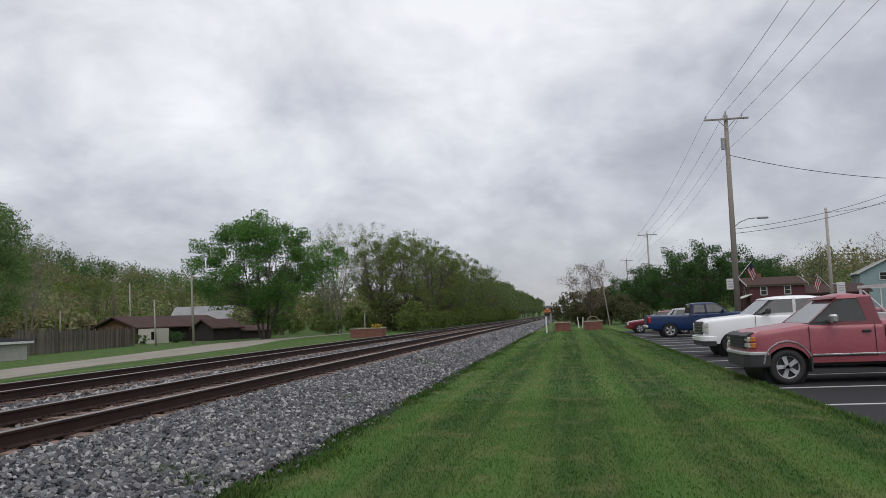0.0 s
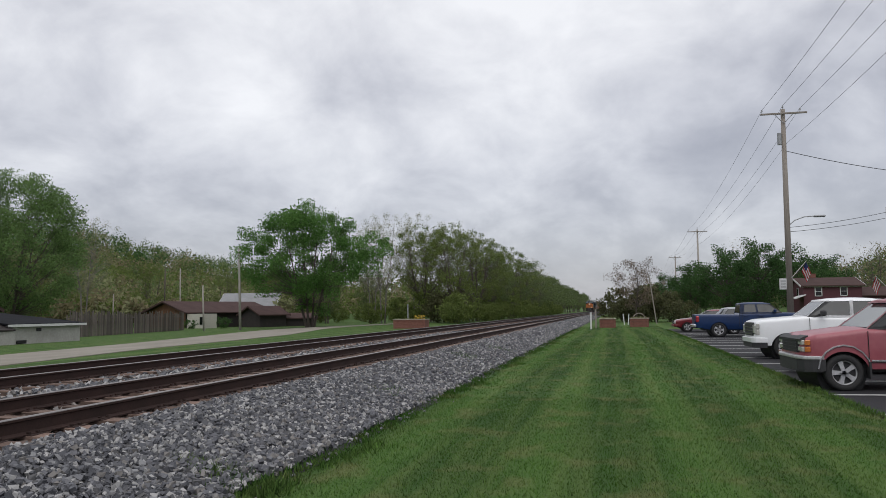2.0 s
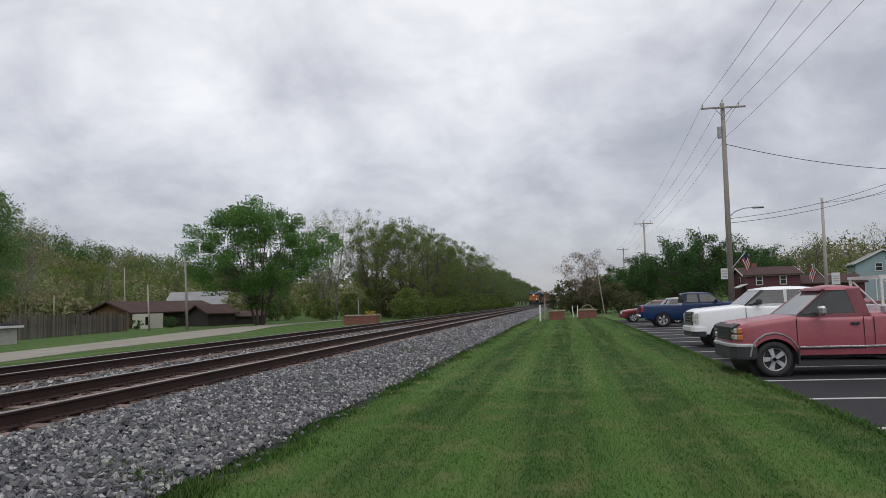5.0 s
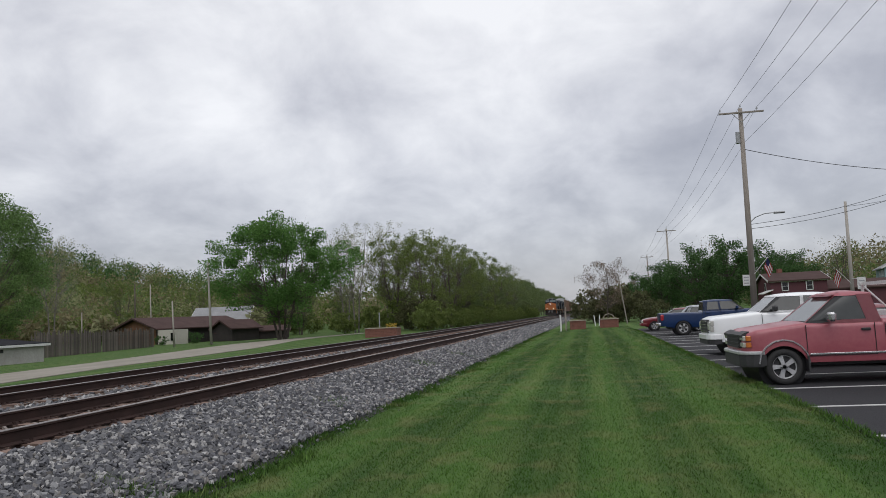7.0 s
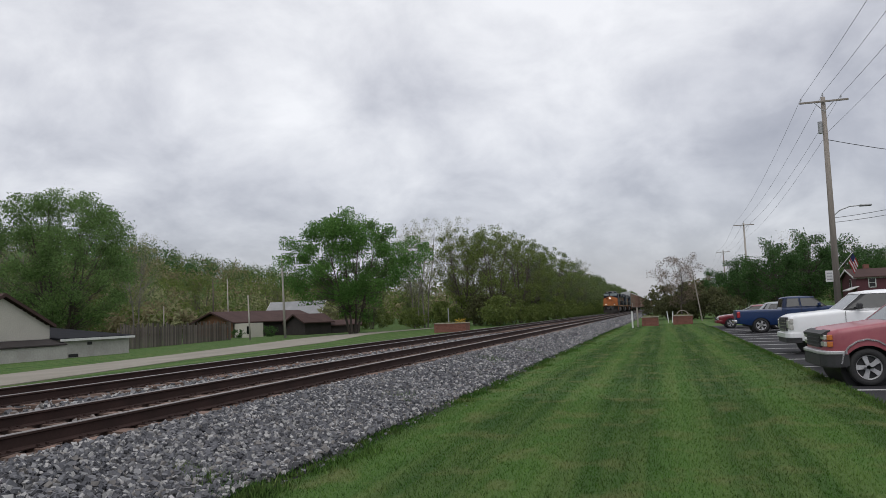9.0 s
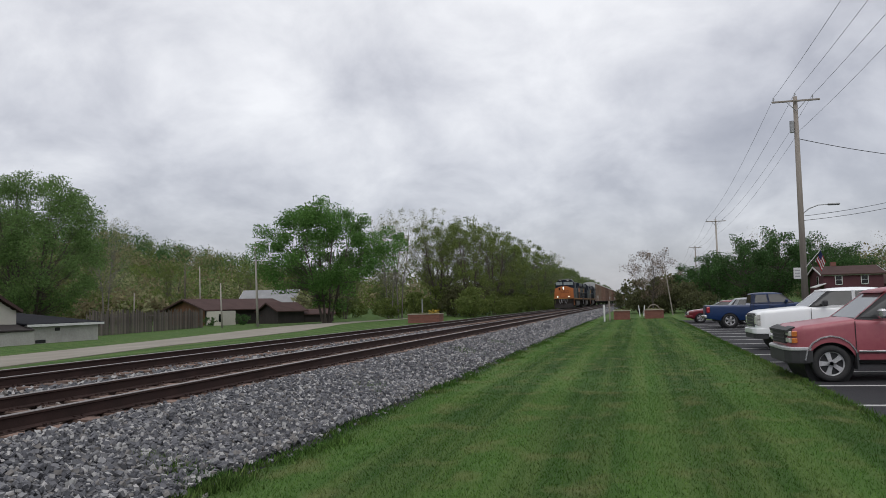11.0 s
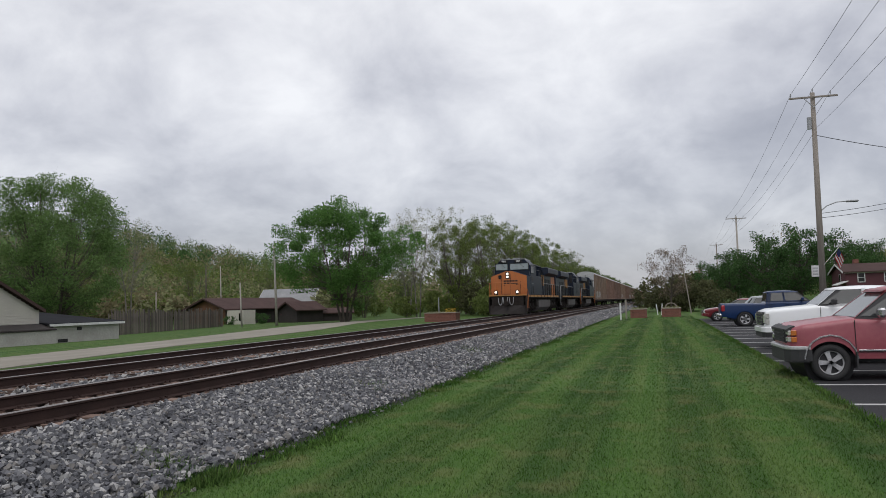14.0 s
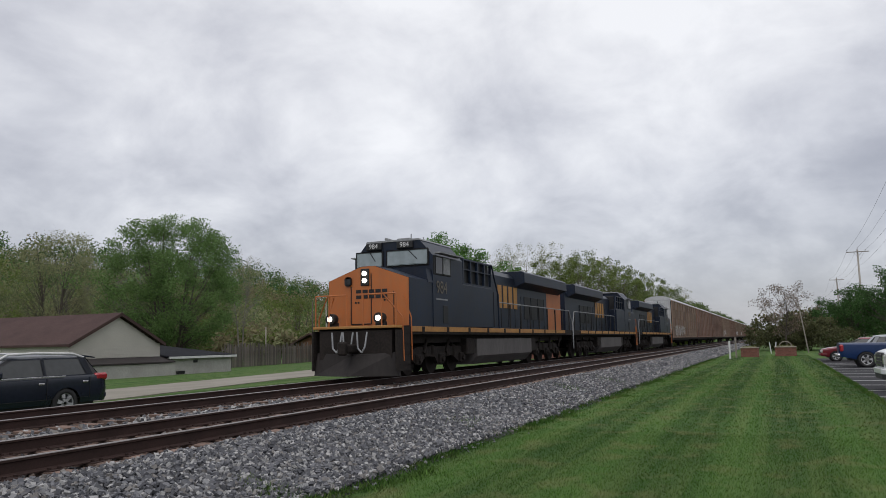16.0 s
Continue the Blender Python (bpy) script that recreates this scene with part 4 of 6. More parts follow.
    for s in (-1, 1):
        bm = B()
        box(bm, s * 1.525, 2.55, 3.72, 0.03, 1.50, 0.66, 0.02)
        sw = part("side_window", bm, M_BLACK, t)
        bm = B()
        box(bm, s * 1.545, 2.20, 3.72, 0.02, 0.52, 0.56)
        part("pane", bm, M_GLASS, sw)
        bm = B()
        box(bm, s * 1.545, 2.86, 3.74, 0.02, 0.56, 0.58)
        part("sun_shade", bm, M_ROOFGREY, sw, "pale drawn sun shade")
        bm = B()
        prism(bm, [(1.9, 4.12), (3.9, 4.12), (3.9, 4.16), (1.9, 4.16)], "x", s * 1.50, s * 1.78)
        part("awning", bm, M_ROOFGREY, t, "pale cab window awning")
        bm = B()
        box(bm, s * 1.53, 2.75, 2.05, 0.02, 0.42, 0.62, 0.01)
        part("battery_door", bm, M_BLACK, t)
        text_mesh("side_numerals", "984", 0.62, M_FADED, t, pose(s * 1.535, 2.45, 2.95, 90, 0, 90 * s), "faded grey numerals")
        bm = B()
        box(bm, s * 1.532, 2.45, 2.56, 0.01, 0.95, 0.05)
        part("numeral_rule", bm, M_ROOFGREY, t)
        # equipment cabinet behind the cab with framed dark openings
        bm = B()
        for k in range(5):
            box(bm, s * 1.42, 4.62 + k * 0.74, 3.72, 0.10, 0.09, 0.92)
        box(bm, s * 1.42, 6.1, 4.18, 0.10, 3.1, 0.06)
        box(bm, s * 1.42, 6.1, 3.26, 0.10, 3.1, 0.06)
        box(bm, s * 1.42, 6.1, 3.80, 0.08, 3.1, 0.04)
        part("louvre_frame", bm, M_BLUE, t)
        bm = B()
        rod(bm, (s * 1.50, 7.55, 4.2), (s * 1.50, 8.3, 3.0), 0.035, None, 6)
        rod(bm, (s * 1.50, 8.3, 3.0), (s * 1.50, 8.35, 1.65), 0.035, None, 6)
        part("cabinet_brace", bm, M_BLUE, t)
    bm = B()
    box(bm, 0, 5.9, 2.42, 3.02, 3.4, 1.60, 0.03)
    part("equipment_cabinet", bm, M_BLUE, t, "dark blue equipment cabinet")
    bm = B()
    box(bm, 0, 5.9, 3.7, 2.7, 3.3, 0.98, 0.02)
    part("louvre_core", bm, M_BLACK, t, "dark ventilator openings")
    # hood
    bm = B()
    prism(bm, [(-0.98, 1.62), (0.98, 1.62), (0.98, 3.95), (0.75, 4.18), (-0.75, 4.18), (-0.98, 3.95)], "y", 7.5, 17.3)
    hood = part("hood", bm, M_BLUE, t, "long dark blue engine hood")
    for s in (-1, 1):
        for k in range(10):
            bm = B()
            box(bm, s * 0.985, 8.2 + k * 0.95, 2.45, 0.02, 0.03, 1.5)
            part("door_seam", bm, M_BLACK, hood)
        for y in (13.9, 15.0, 16.1):
            bm = B()
            box(bm, s * 0.99, y, 2.65, 0.03, 1.0, 1.1, 0.01)
            part("hood_door", bm, M_BLACK, hood)
    bm = B()
    prism(bm, [(-0.98, 1.62), (0.98, 1.62), (0.98, 3.8), (-0.98, 3.8)], "y", 17.3, 20.1)
    part("rear_hood", bm, M_ORANGE, t, "orange rear hood end")
    bm = B()
    prism(bm, [(-1.50, 3.78), (-0.98, 3.55), (0.98, 3.55), (1.50, 3.78), (1.50, 4.22), (1.40, 4.30), (-1.40, 4.30), (-1.50, 4.22)], "y", 12.0, 19.6)
    part("radiator", bm, M_BLUE, t, "flared dark radiator housing")
    bm = B()
    for k in range(8):
        box(bm, 0, 12.5 + k * 0.93, 4.31, 2.7, 0.75, 0.03)
    for y in (8.6, 9.4, 10.4):
        box(bm, 0, y, 4.24, 0.9, 0.5, 0.18, 0.03)
    part("roof_grille", bm, M_ROOFGREY, t, "grey roof grilles")
    # the side mark as plain yellow blocks
    for s in (-1, 1):
        bm = B()
        for k in range(4):
            box(bm, s * 1.0, 9.9 + k * 0.72, 3.05, 0.012, 0.50, 1.0)
        part("side_emblem", bm, M_OCHRE, t, "faded yellow plain emblem blocks")
    # tank, trucks, pilot, steps
    bm = B()
    prism(bm, [(-1.45, 1.2), (-1.45, 0.55), (-1.1, 0.22), (1.1, 0.22), (1.45, 0.55), (1.45, 1.2)], "y", 5.9, 12.9)
    part("fuel_tank", bm, M_TANK, t, "dusty grey fuel tank")
    # dark boxes and tank bars added to deepen the shade below the walkway
    for s in (-1, 1):
        for y in (5.35, 13.4):
            bm = B()
            box(bm, s * 1.15, y, 0.92, 0.5, 0.75, 0.62, 0.04)
            part("equipment_box", bm, M_GRIME, t, "dark box added to deepen the shade under the walkway")
        bm = B()
        rod(bm, (s * 0.9, 5.2, 1.05), (s * 0.9, 13.6, 1.05), 0.18, None, 10)
        part("air_tank", bm, M_GRIME, t)
    loco_truck(t, 0.85)
    loco_truck(t, 14.1)
    bm = B()
    prism(bm, [(-0.85, 1.5), (-0.55, 1.5), (-0.55, 0.6), (-0.85, 0.6)], "x", -1.3, 1.3)
    for s in (-1, 1):
        prism(bm, [(-0.95, 1.5), (-0.05, 1.5), (-0.05, 0.25), (-0.95, 0.25)], "x", s * 1.50 - 0.03, s * 1.50 + 0.03)
    part("pilot", bm, M_GRIME, t, "blackened pilot sheet")
    bm = B()
    lo = [bm.verts.new(p) for p in ((-1.5, -0.85, 0.10), (0, -1.35, 0.10), (1.5, -0.85, 0.10), (1.5, -0.65, 0.10), (-1.5, -0.65, 0.10))]
    hi = [bm.verts.new(p) for p in ((-1.42, -0.78, 0.82), (0, -1.05, 0.74), (1.42, -0.78, 0.82), (1.42, -0.65, 0.82), (-1.42, -0.65, 0.82))]
    bm.faces.new(lo)
    bm.faces.new(hi)
    for k in range(5):
        bm.faces.new((lo[k], lo[(k + 1) % 5], hi[(k + 1) % 5], hi[k]))
    part("snowplough", bm, M_DUSTY, t, "dusty brown V-shaped snowplough")
    bm = B()
    box(bm, 0, -1.25, 0.95, 0.30, 0.85, 0.26, 0.04)
    box(bm, 0.02, -1.62, 0.95, 0.26, 0.24, 0.42, 0.05)
    part("coupler", bm, M_GRIME, t)
    bm = B()
    box(bm, 0, -0.72, 1.60, 3.0, 0.42, 0.08, 0.01)
    part("front_platform", bm, M_OCHRE, t, "ochre front platform edge")
    for s in (-1, 1):
        bm = B()
        for k in range(4):
            box(bm, s * 1.42, -0.30, 0.42 + k * 0.32, 0.22, 0.55, 0.035)
        part("steps", bm, M_GRIME, t, "worn cab steps")
        bm = B()
        pts = [(s * 0.95, -0.85, 2.62), (s * 1.0, -0.85, 2.62), (s * 1.52, -0.55, 1.9), (s * 1.54, -0.5, 0.55)]
        for a, b in zip(pts, pts[1:]):
            rod(bm, a, b, 0.022, None, 6)
        pts = [(s * 1.3, -0.03, 2.62), (s * 1.54, 0.02, 1.9), (s * 1.56, 0.02, 0.55)]
        for a, b in zip(pts, pts[1:]):
            rod(bm, a, b, 0.022, None, 6)
        part("step_rail", bm, M_ORANGE, t, "orange curved step handrail")
        bm = B()
        for x in (0.30, 0.95, 1.45):
            rod(bm, (s * x, -0.85, 1.62), (s * x, -0.85, 2.62), 0.022, None, 6)
        rod(bm, (s * 0.30, -0.85, 2.62), (s * 1.45, -0.85, 2.62), 0.022, None, 6)
        part("front_handrail", bm, M_ORANGE, t, "orange front handrail")
        railing(t, s * 1.48, [8.4 + 1.45 * k for k in range(9)], 1.62, 2.70, material=M_ROOFGREY)
        bm = B()
        pts = [(s * 1.48, 20.0, 2.70), (s * 1.52, 20.5, 2.1), (s * 1.54, 20.6, 0.6)]
        for a, b in zip(pts, pts[1:]):
            rod(bm, a, b, 0.025, None, 6)
        part("rear_step_rail", bm, M_ROOFGREY, t)
        for k in range(9):
            bm = B()
            rod(bm, (s * 1.48, 8.4 + 1.45 * k, 1.62), (s * 1.48, 8.4 + 1.45 * k, 2.66), 0.035, None, 6)
            part("stanchion", bm, M_BLACK, t)
    bm = B()
    for x in (-0.55, -0.15, 0.35):
        pts = [Vector((x - 0.18, -1.02, 1.45)), Vector((x - 0.1, -1.1, 0.95)), Vector((x + 0.05, -1.12, 0.82)), Vector((x + 0.15, -1.1, 1.0)), Vector((x + 0.18, -1.02, 1.45))]
        for a, b in zip(pts, pts[1:]):
            rod(bm, a, b, 0.028, None, 6)
    part("air_hose", bm, M_ROOFGREY, t, "hanging grey air hoses")
    bm = B()
    for y in (2.2, 3.2):
        rod(bm, (0.5, y, 4.66), (0.5, y, 4.9), 0.02, None, 5)
    rod(bm, (-0.4, 2.0, 4.75), (-0.4, 2.6, 4.75), 0.06, 0.04, 8)
    part("roof_antenna", bm, M_ROOFGREY, t)
    return t


def make_autorack(panel, label, mark):
    t = thing("autorack_car", None, label, "freight car", "autorack cars of the freight train")
    bm = B()
    box(bm, 0, 14.1, 1.0, 2.9, 27.4, 0.34, 0.02)
    box(bm, 0, 14.1, 0.72, 1.9, 15, 0.3, 0.02)
    part("underframe", bm, M_GRIME, t)
    # solid dark block stands in for the shaded inside behind the panels
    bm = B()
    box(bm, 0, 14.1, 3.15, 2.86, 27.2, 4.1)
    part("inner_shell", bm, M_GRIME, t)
    mesh = None
    for s in (-1, 1):
        for k in range(10):
            for j in range(4):
                if mesh is None:
                    b2 = B()
                    edge = [(-0.015, 0.5), (-0.015, -0.5)]
                    for r in range(5):
                        z = -0.5 + r * 0.2
                        edge += [(0.012, z), (0.012, z + 0.11), (0.034, z + 0.13), (0.034, z + 0.18)]
                    edge.append((0.012, 0.5))
                    prism(b2, edge, "y", -1.31, 1.31)
                    mesh = mesh_of("side_panel", b2, panel)
                ob = new("side_panel", mesh)
                ob.parent = t
                ob.matrix_local = pose(s * 1.45, 1.85 + k * 2.72, 1.72 + j * 1.02, 0, 0, 0 if s == 1 else 180)
        bm = B()
        for k in range(11):
            box(bm, s * 1.49, 0.50 + k * 2.72, 3.2, 0.09, 0.11, 4.25)
        box(bm, s * 1.49, 14.1, 1.17, 0.08, 27.3, 0.14)
        box(bm, s * 1.49, 14.1, 5.24, 0.08, 27.3, 0.10)
        part("side_post", bm, panel, t)
    bm = B()
    prism(bm, [(-1.50, 5.28), (-1.30, 5.55), (-0.7, 5.74), (0, 5.80), (0.7, 5.74), (1.30, 5.55), (1.50, 5.28)], "y", 0.45, 27.75)
    part("roof", bm, M_ROOFZINC, t, "pale weathered metal roof")
    for y, n in ((0.42, 0), (27.78, 1)):
        bm = B()
        for s in (-1, 1):
            box(bm, s * 0.70, y, 3.2, 1.34, 0.07, 4.1, 0.02)
            for r in range(6):
                box(bm, s * 0.70, y + (-0.03 if n == 0 else 0.03), 1.5 + r * 0.7, 1.3, 0.05, 0.08)
        part("end_door", bm, M_ROOFZINC if mark else panel, t)
    for y0 in (2.2, 24.0):
        for s in (-1, 1):
            bm = B()
            prism(bm, [(y0 - 1.1, 0.55), (y0 + 1.1, 0.55), (y0 + 1.0, 0.35), (y0 + 0.3, 0.28), (y0 - 0.3, 0.28), (y0 - 1.0, 0.35)], "x", s * 1.0 - 0.06, s * 1.0 + 0.06)
            side = part("truck_frame", bm, M_GRIME, t)
            for dy in (-0.85, 0.85):
                bm = B()
                rod(bm, (s * 0.7, y0 + dy, 0.42), (s * 0.84, y0 + dy, 0.42), 0.42, None, 18)
                part("wheel", bm, M_GRIME, side)
    if mark:
        bm = B()
        rnd = random.Random(3)
        for k in range(16):
            y = 3.0 + k * 0.62
            box(bm, 1.512, y, 1.9 + rnd.uniform(-0.1, 0.2), 0.008, 0.16, rnd.uniform(0.7, 1.3), 0, pose(0, 0, 0, rnd.uniform(-24, 24)))
        part("spray_paint", bm, M_WHITE, t, "pale sprayed marks low on the side")
    return t


TRAIN_TIMES = [(0, 372), (3.5, 289.5), (7, 209.5), (8.5, 176.2), (11, 120.4), (12.5, 89.8), (13.5, 70.0), (14.5, 50.2), (15.5, 30.9), (16, 21.1)]
CARS = []


def build_train():
    lead = make_locomotive()
    CARS.append((lead, 0.0, 0))
    for c in (41.2, 63.5):
        ob = copy_thing(lead, Matrix())
        CARS.append((ob, c, 180))
        for o in ob.children:
            if o.name.startswith("rear_hood"):
                o.data = o.data.copy()
                o.data.materials[0] = M_BLUE
                o["label"] = "dark blue rear hood end"
    tagged(CARS[1][0], "dark blue diesel locomotive running backwards in the train")
    tagged(CARS[2][0], "dark blue diesel locomotive running backwards in the train")
    tan = make_autorack(M_PANELTAN, "tan weathered autorack car with a pale roof", True)
    rust = make_autorack(M_PANEL, "rust-red autorack car with slatted sides", False)
    kinds = [tan, rust]
    for k in range(15):
        src = tan if k in (0, 3, 5, 6, 9, 11, 13) else rust
        ob = kinds.pop(kinds.index(src)) if src in kinds else copy_thing(src, Matrix())
        CARS.append((ob, 65.3 + k * 28.25, 0))


build_train()

# ---- vehicles ----
M_SIDEGLASS = mat("car_side_glass", (0.034, 0.038, 0.038), (0.022, 0.025, 0.025), rough=0.05, scale=2, fine=6, bump=0, spec=0.6)
M_CARSCREEN = mat("car_windscreen", (0.12, 0.135, 0.135), (0.08, 0.095, 0.095), rough=0.06, scale=2, fine=6, bump=0, spec=0.8)
M_TYRE = mat("tyre", (0.022, 0.022, 0.024), (0.016, 0.016, 0.017), rough=0.85, scale=6, fine=40, bump=0.3, depth=0.004, c=(0.05, 0.048, 0.045))
M_ALLOY = mat("alloy", (0.58, 0.58, 0.59), (0.46, 0.46, 0.47), rough=0.4, metal=0.2, scale=6, fine=40, bump=0.05)
M_CHROME = mat("chrome", (0.70, 0.70, 0.71), (0.58, 0.58, 0.59), rough=0.22, metal=0.9, scale=5, fine=30, bump=0.03)
M_PLASTIC = mat("grey_plastic", (0.040, 0.040, 0.042), (0.028, 0.028, 0.03), rough=0.65, scale=5, fine=50, bump=0.1)
M_RED = mat("faded_red_paint", (0.34, 0.082, 0.106), (0.27, 0.060, 0.080), rough=0.42, scale=0.9, fine=14, bump=0.02, coat=0.35, c=(0.36, 0.105, 0.115))
M_CARWHITE = mat("car_white", (0.86, 0.87, 0.88), (0.83, 0.84, 0.85), rough=0.3, scale=0.8, fine=12, bump=0.0, coat=0.6, c=(0.82, 0.82, 0.82))
M_CARBLUE = mat("car_blue", (0.008, 0.030, 0.105), (0.006, 0.024, 0.084), rough=0.3, scale=0.8, fine=12, bump=0.0, coat=0.2, spec=0.3)
M_MAROON = mat("car_maroon", (0.20, 0.018, 0.028), (0.16, 0.015, 0.022), rough=0.3, scale=0.8, fine=12, bump=0.0, coat=0.7)
M_NAVY = mat("car_navy", (0.014, 0.019, 0.032), (0.010, 0.014, 0.024), rough=0.25, scale=0.8, fine=12, bump=0.0, coat=0.25, spec=0.3)
M_SILVER = mat("car_silver", (0.42, 0.44, 0.46), (0.36, 0.38, 0.40), rough=0.32, metal=0.3, scale=0.8, fine=12, bump=0.0, coat=0.5)
M_CLEARLAMP = mat("clear_lamp", (0.62, 0.62, 0.58), (0.45, 0.45, 0.42), rough=0.15, scale=14, fine=50, bump=0.1, coat=0.8)
M_AMBER = mat("amber_lamp", (0.62, 0.20, 0.04), (0.50, 0.15, 0.03), rough=0.2, scale=14, fine=50, bump=0.1, coat=0.8)
M_REDLAMP = mat("red_lamp", (0.42, 0.02, 0.03), (0.30, 0.015, 0.02), rough=0.2, scale=14, fine=50, bump=0.1, coat=0.8)


def make_wheel(car, x, y, r, spokes, hub_out):
    """A wheel whose outer face looks along y."""
    s = 1 if y > 0 else -1
    bm = B()
    w = 0.235
    prof = [(r * 0.66, -w / 2), (r * 0.92, -w / 2), (r, -w / 2 + 0.03), (r, w / 2 - 0.03), (r * 0.92, w / 2), (r * 0.66, w / 2)]
    n = 30
    rings = [[bm.verts.new((math.cos(2 * math.pi * k / n) * a, b, math.sin(2 * math.pi * k / n) * a)) for a, b in prof] for k in range(n)]
    for k in range(n):
        for j in range(len(prof)):
            a, b = rings[k], rings[(k + 1) % n]
            i = (j + 1) % len(prof)
            bm.faces.new((a[j], b[j], b[i], a[i]))
    tyre = part("tyre", bm, M_TYRE, car, "black rubber tyre", True)
    tyre.location = (x, y - s * w / 2, r)
    bm = B()
    face = s * (w / 2 - 0.045)
    rod(bm, (0, -0.02, 0), (0, 0.02, 0), r * 0.665, None, 26)
    bmesh.ops.translate(bm, verts=bm.verts, vec=(0, s * 0.02, 0))
    back = part("rim_barrel", bm, M_PLASTIC, tyre, "dark inner rim")
    bm = B()
    rod(bm, (0, face - 0.02, 0), (0, face + 0.02 * s, 0), r * 0.27, None, 16)
    for k in range(spokes):
        a = 2 * math.pi * (k + 0.25) / spokes
        m = pose(0, 0, 0, 0, -math.degrees(a), 0)
        b2 = [(-0.10, 0.1), (-0.11, 0.40), (-0.15, 0.64), (0.15, 0.64), (0.11, 0.40), (0.10, 0.1)]
        vs = []
        for dy in (face - 0.02, face + 0.02):
            vs.append([bm.verts.new(m @ Vector((u * r, dy, v * r))) for u, v in b2])
        bm.faces.new(vs[0])
        bm.faces.new(vs[1])
        for i in range(6):
            bm.faces.new((vs[0][i], vs[0][(i + 1) % 6], vs[1][(i + 1) % 6], vs[1][i]))
    n = 26
    ring = [[bm.verts.new((math.cos(2 * math.pi * k / n) * a, b, math.sin(2 * math.pi * k / n) * a)) for a, b in ((r * 0.60, face), (r * 0.67, face + 0.025 * s), (r * 0.67, face - 0.05 * s))] for k in range(n)]
    for k in range(n):
        a, b = ring[k], ring[(k + 1) % n]
        for j in (0, 1):
            bm.faces.new((a[j], b[j], b[j + 1], a[j + 1]))
    part("rim", bm, M_ALLOY, tyre, "five-spoke alloy rim")


def arch(cx, r, sill, n=9):
    """Points over a wheel opening, from front to back."""
    a0 = math.asin(min(max((sill - r * 0.86) / r, -0.95), 0.9))
    z0 = r * 0.86
    return [(cx - r * math.cos(a0 + (math.pi - 2 * a0) * k / (n - 1)), z0 + r * math.sin(a0 + (math.pi - 2 * a0) * k / (n - 1))) for k in range(n)]


def shell(bm, d, half, ra):
    """A car body below its windows: stations along x, each a rounded section from one sill over the top to the other."""
    top = [p for k, p in enumerate(d["top"]) if p[0] >= 0 and (k > 0)]
    tx, tz = [p[0] for p in top], [p[1] for p in top]
    length, sill, z0 = d["length"], d["sill"], d["wheel"] * 0.86
    xs = set(np.round(np.linspace(0, length, 70), 3)) | {round(x, 3) for x in tx} | {0.015, 0.035, length - 0.015, length - 0.04}
    for ax in d["axles"]:
        xs |= {round(ax + ra * math.cos(math.pi * k / 16), 3) for k in range(17)}
    rows = []
    for x in sorted(xs):
        up = float(np.interp(x, tx, tz))
        low = sill + (d["rear_low"] - sill) * max(0.0, (x - d["axles"][1] - ra) / (length - d["axles"][1] - ra)) + 0.04 * max(0.0, 1 - x / 0.4)
        for ax in d["axles"]:
            if abs(x - ax) < ra:
                low = max(low, z0 + math.sqrt(ra * ra - (x - ax) ** 2))
        w = half - 0.16 * max(0.0, 1 - x / 0.34) ** 2 - 0.10 * max(0.0, 1 - (length - x) / 0.28) ** 2
        r = min(0.10, (up - low) * 0.4)
        sec = []
        for k in range(9):
            z = low + (up - r - low) * k / 8
            bulge = 0.035 * max(0.0, (z - 0.72) / 0.5) ** 2 + 0.05 * max(0.0, (0.72 - z) / 0.4) ** 2
            sec.append((w - bulge, z))
        y1 = sec[-1][0]
        for k in range(1, 5):
            a = math.pi / 2 * k / 4
            sec.append((y1 - r * (1 - math.cos(a)), up - r + r * math.sin(a)))
        y2 = sec[-1][0]
        for f in (0.66, 0.33, 0.0):
            sec.append((y2 * f, up + 0.028 * (1 - f * f)))
        ring = [(-y, z) for y, z in sec] + [(y, z) for y, z in reversed(sec[:-1])]
        rows.append([bm.verts.new((x, y, z)) for y, z in ring])
    for a, b in zip(rows, rows[1:]):
        for i in range(len(a) - 1):
            bm.faces.new((a[i], a[i + 1], b[i + 1], b[i]))
    for e in (rows[0], rows[-1]):
        bm.faces.new(e)


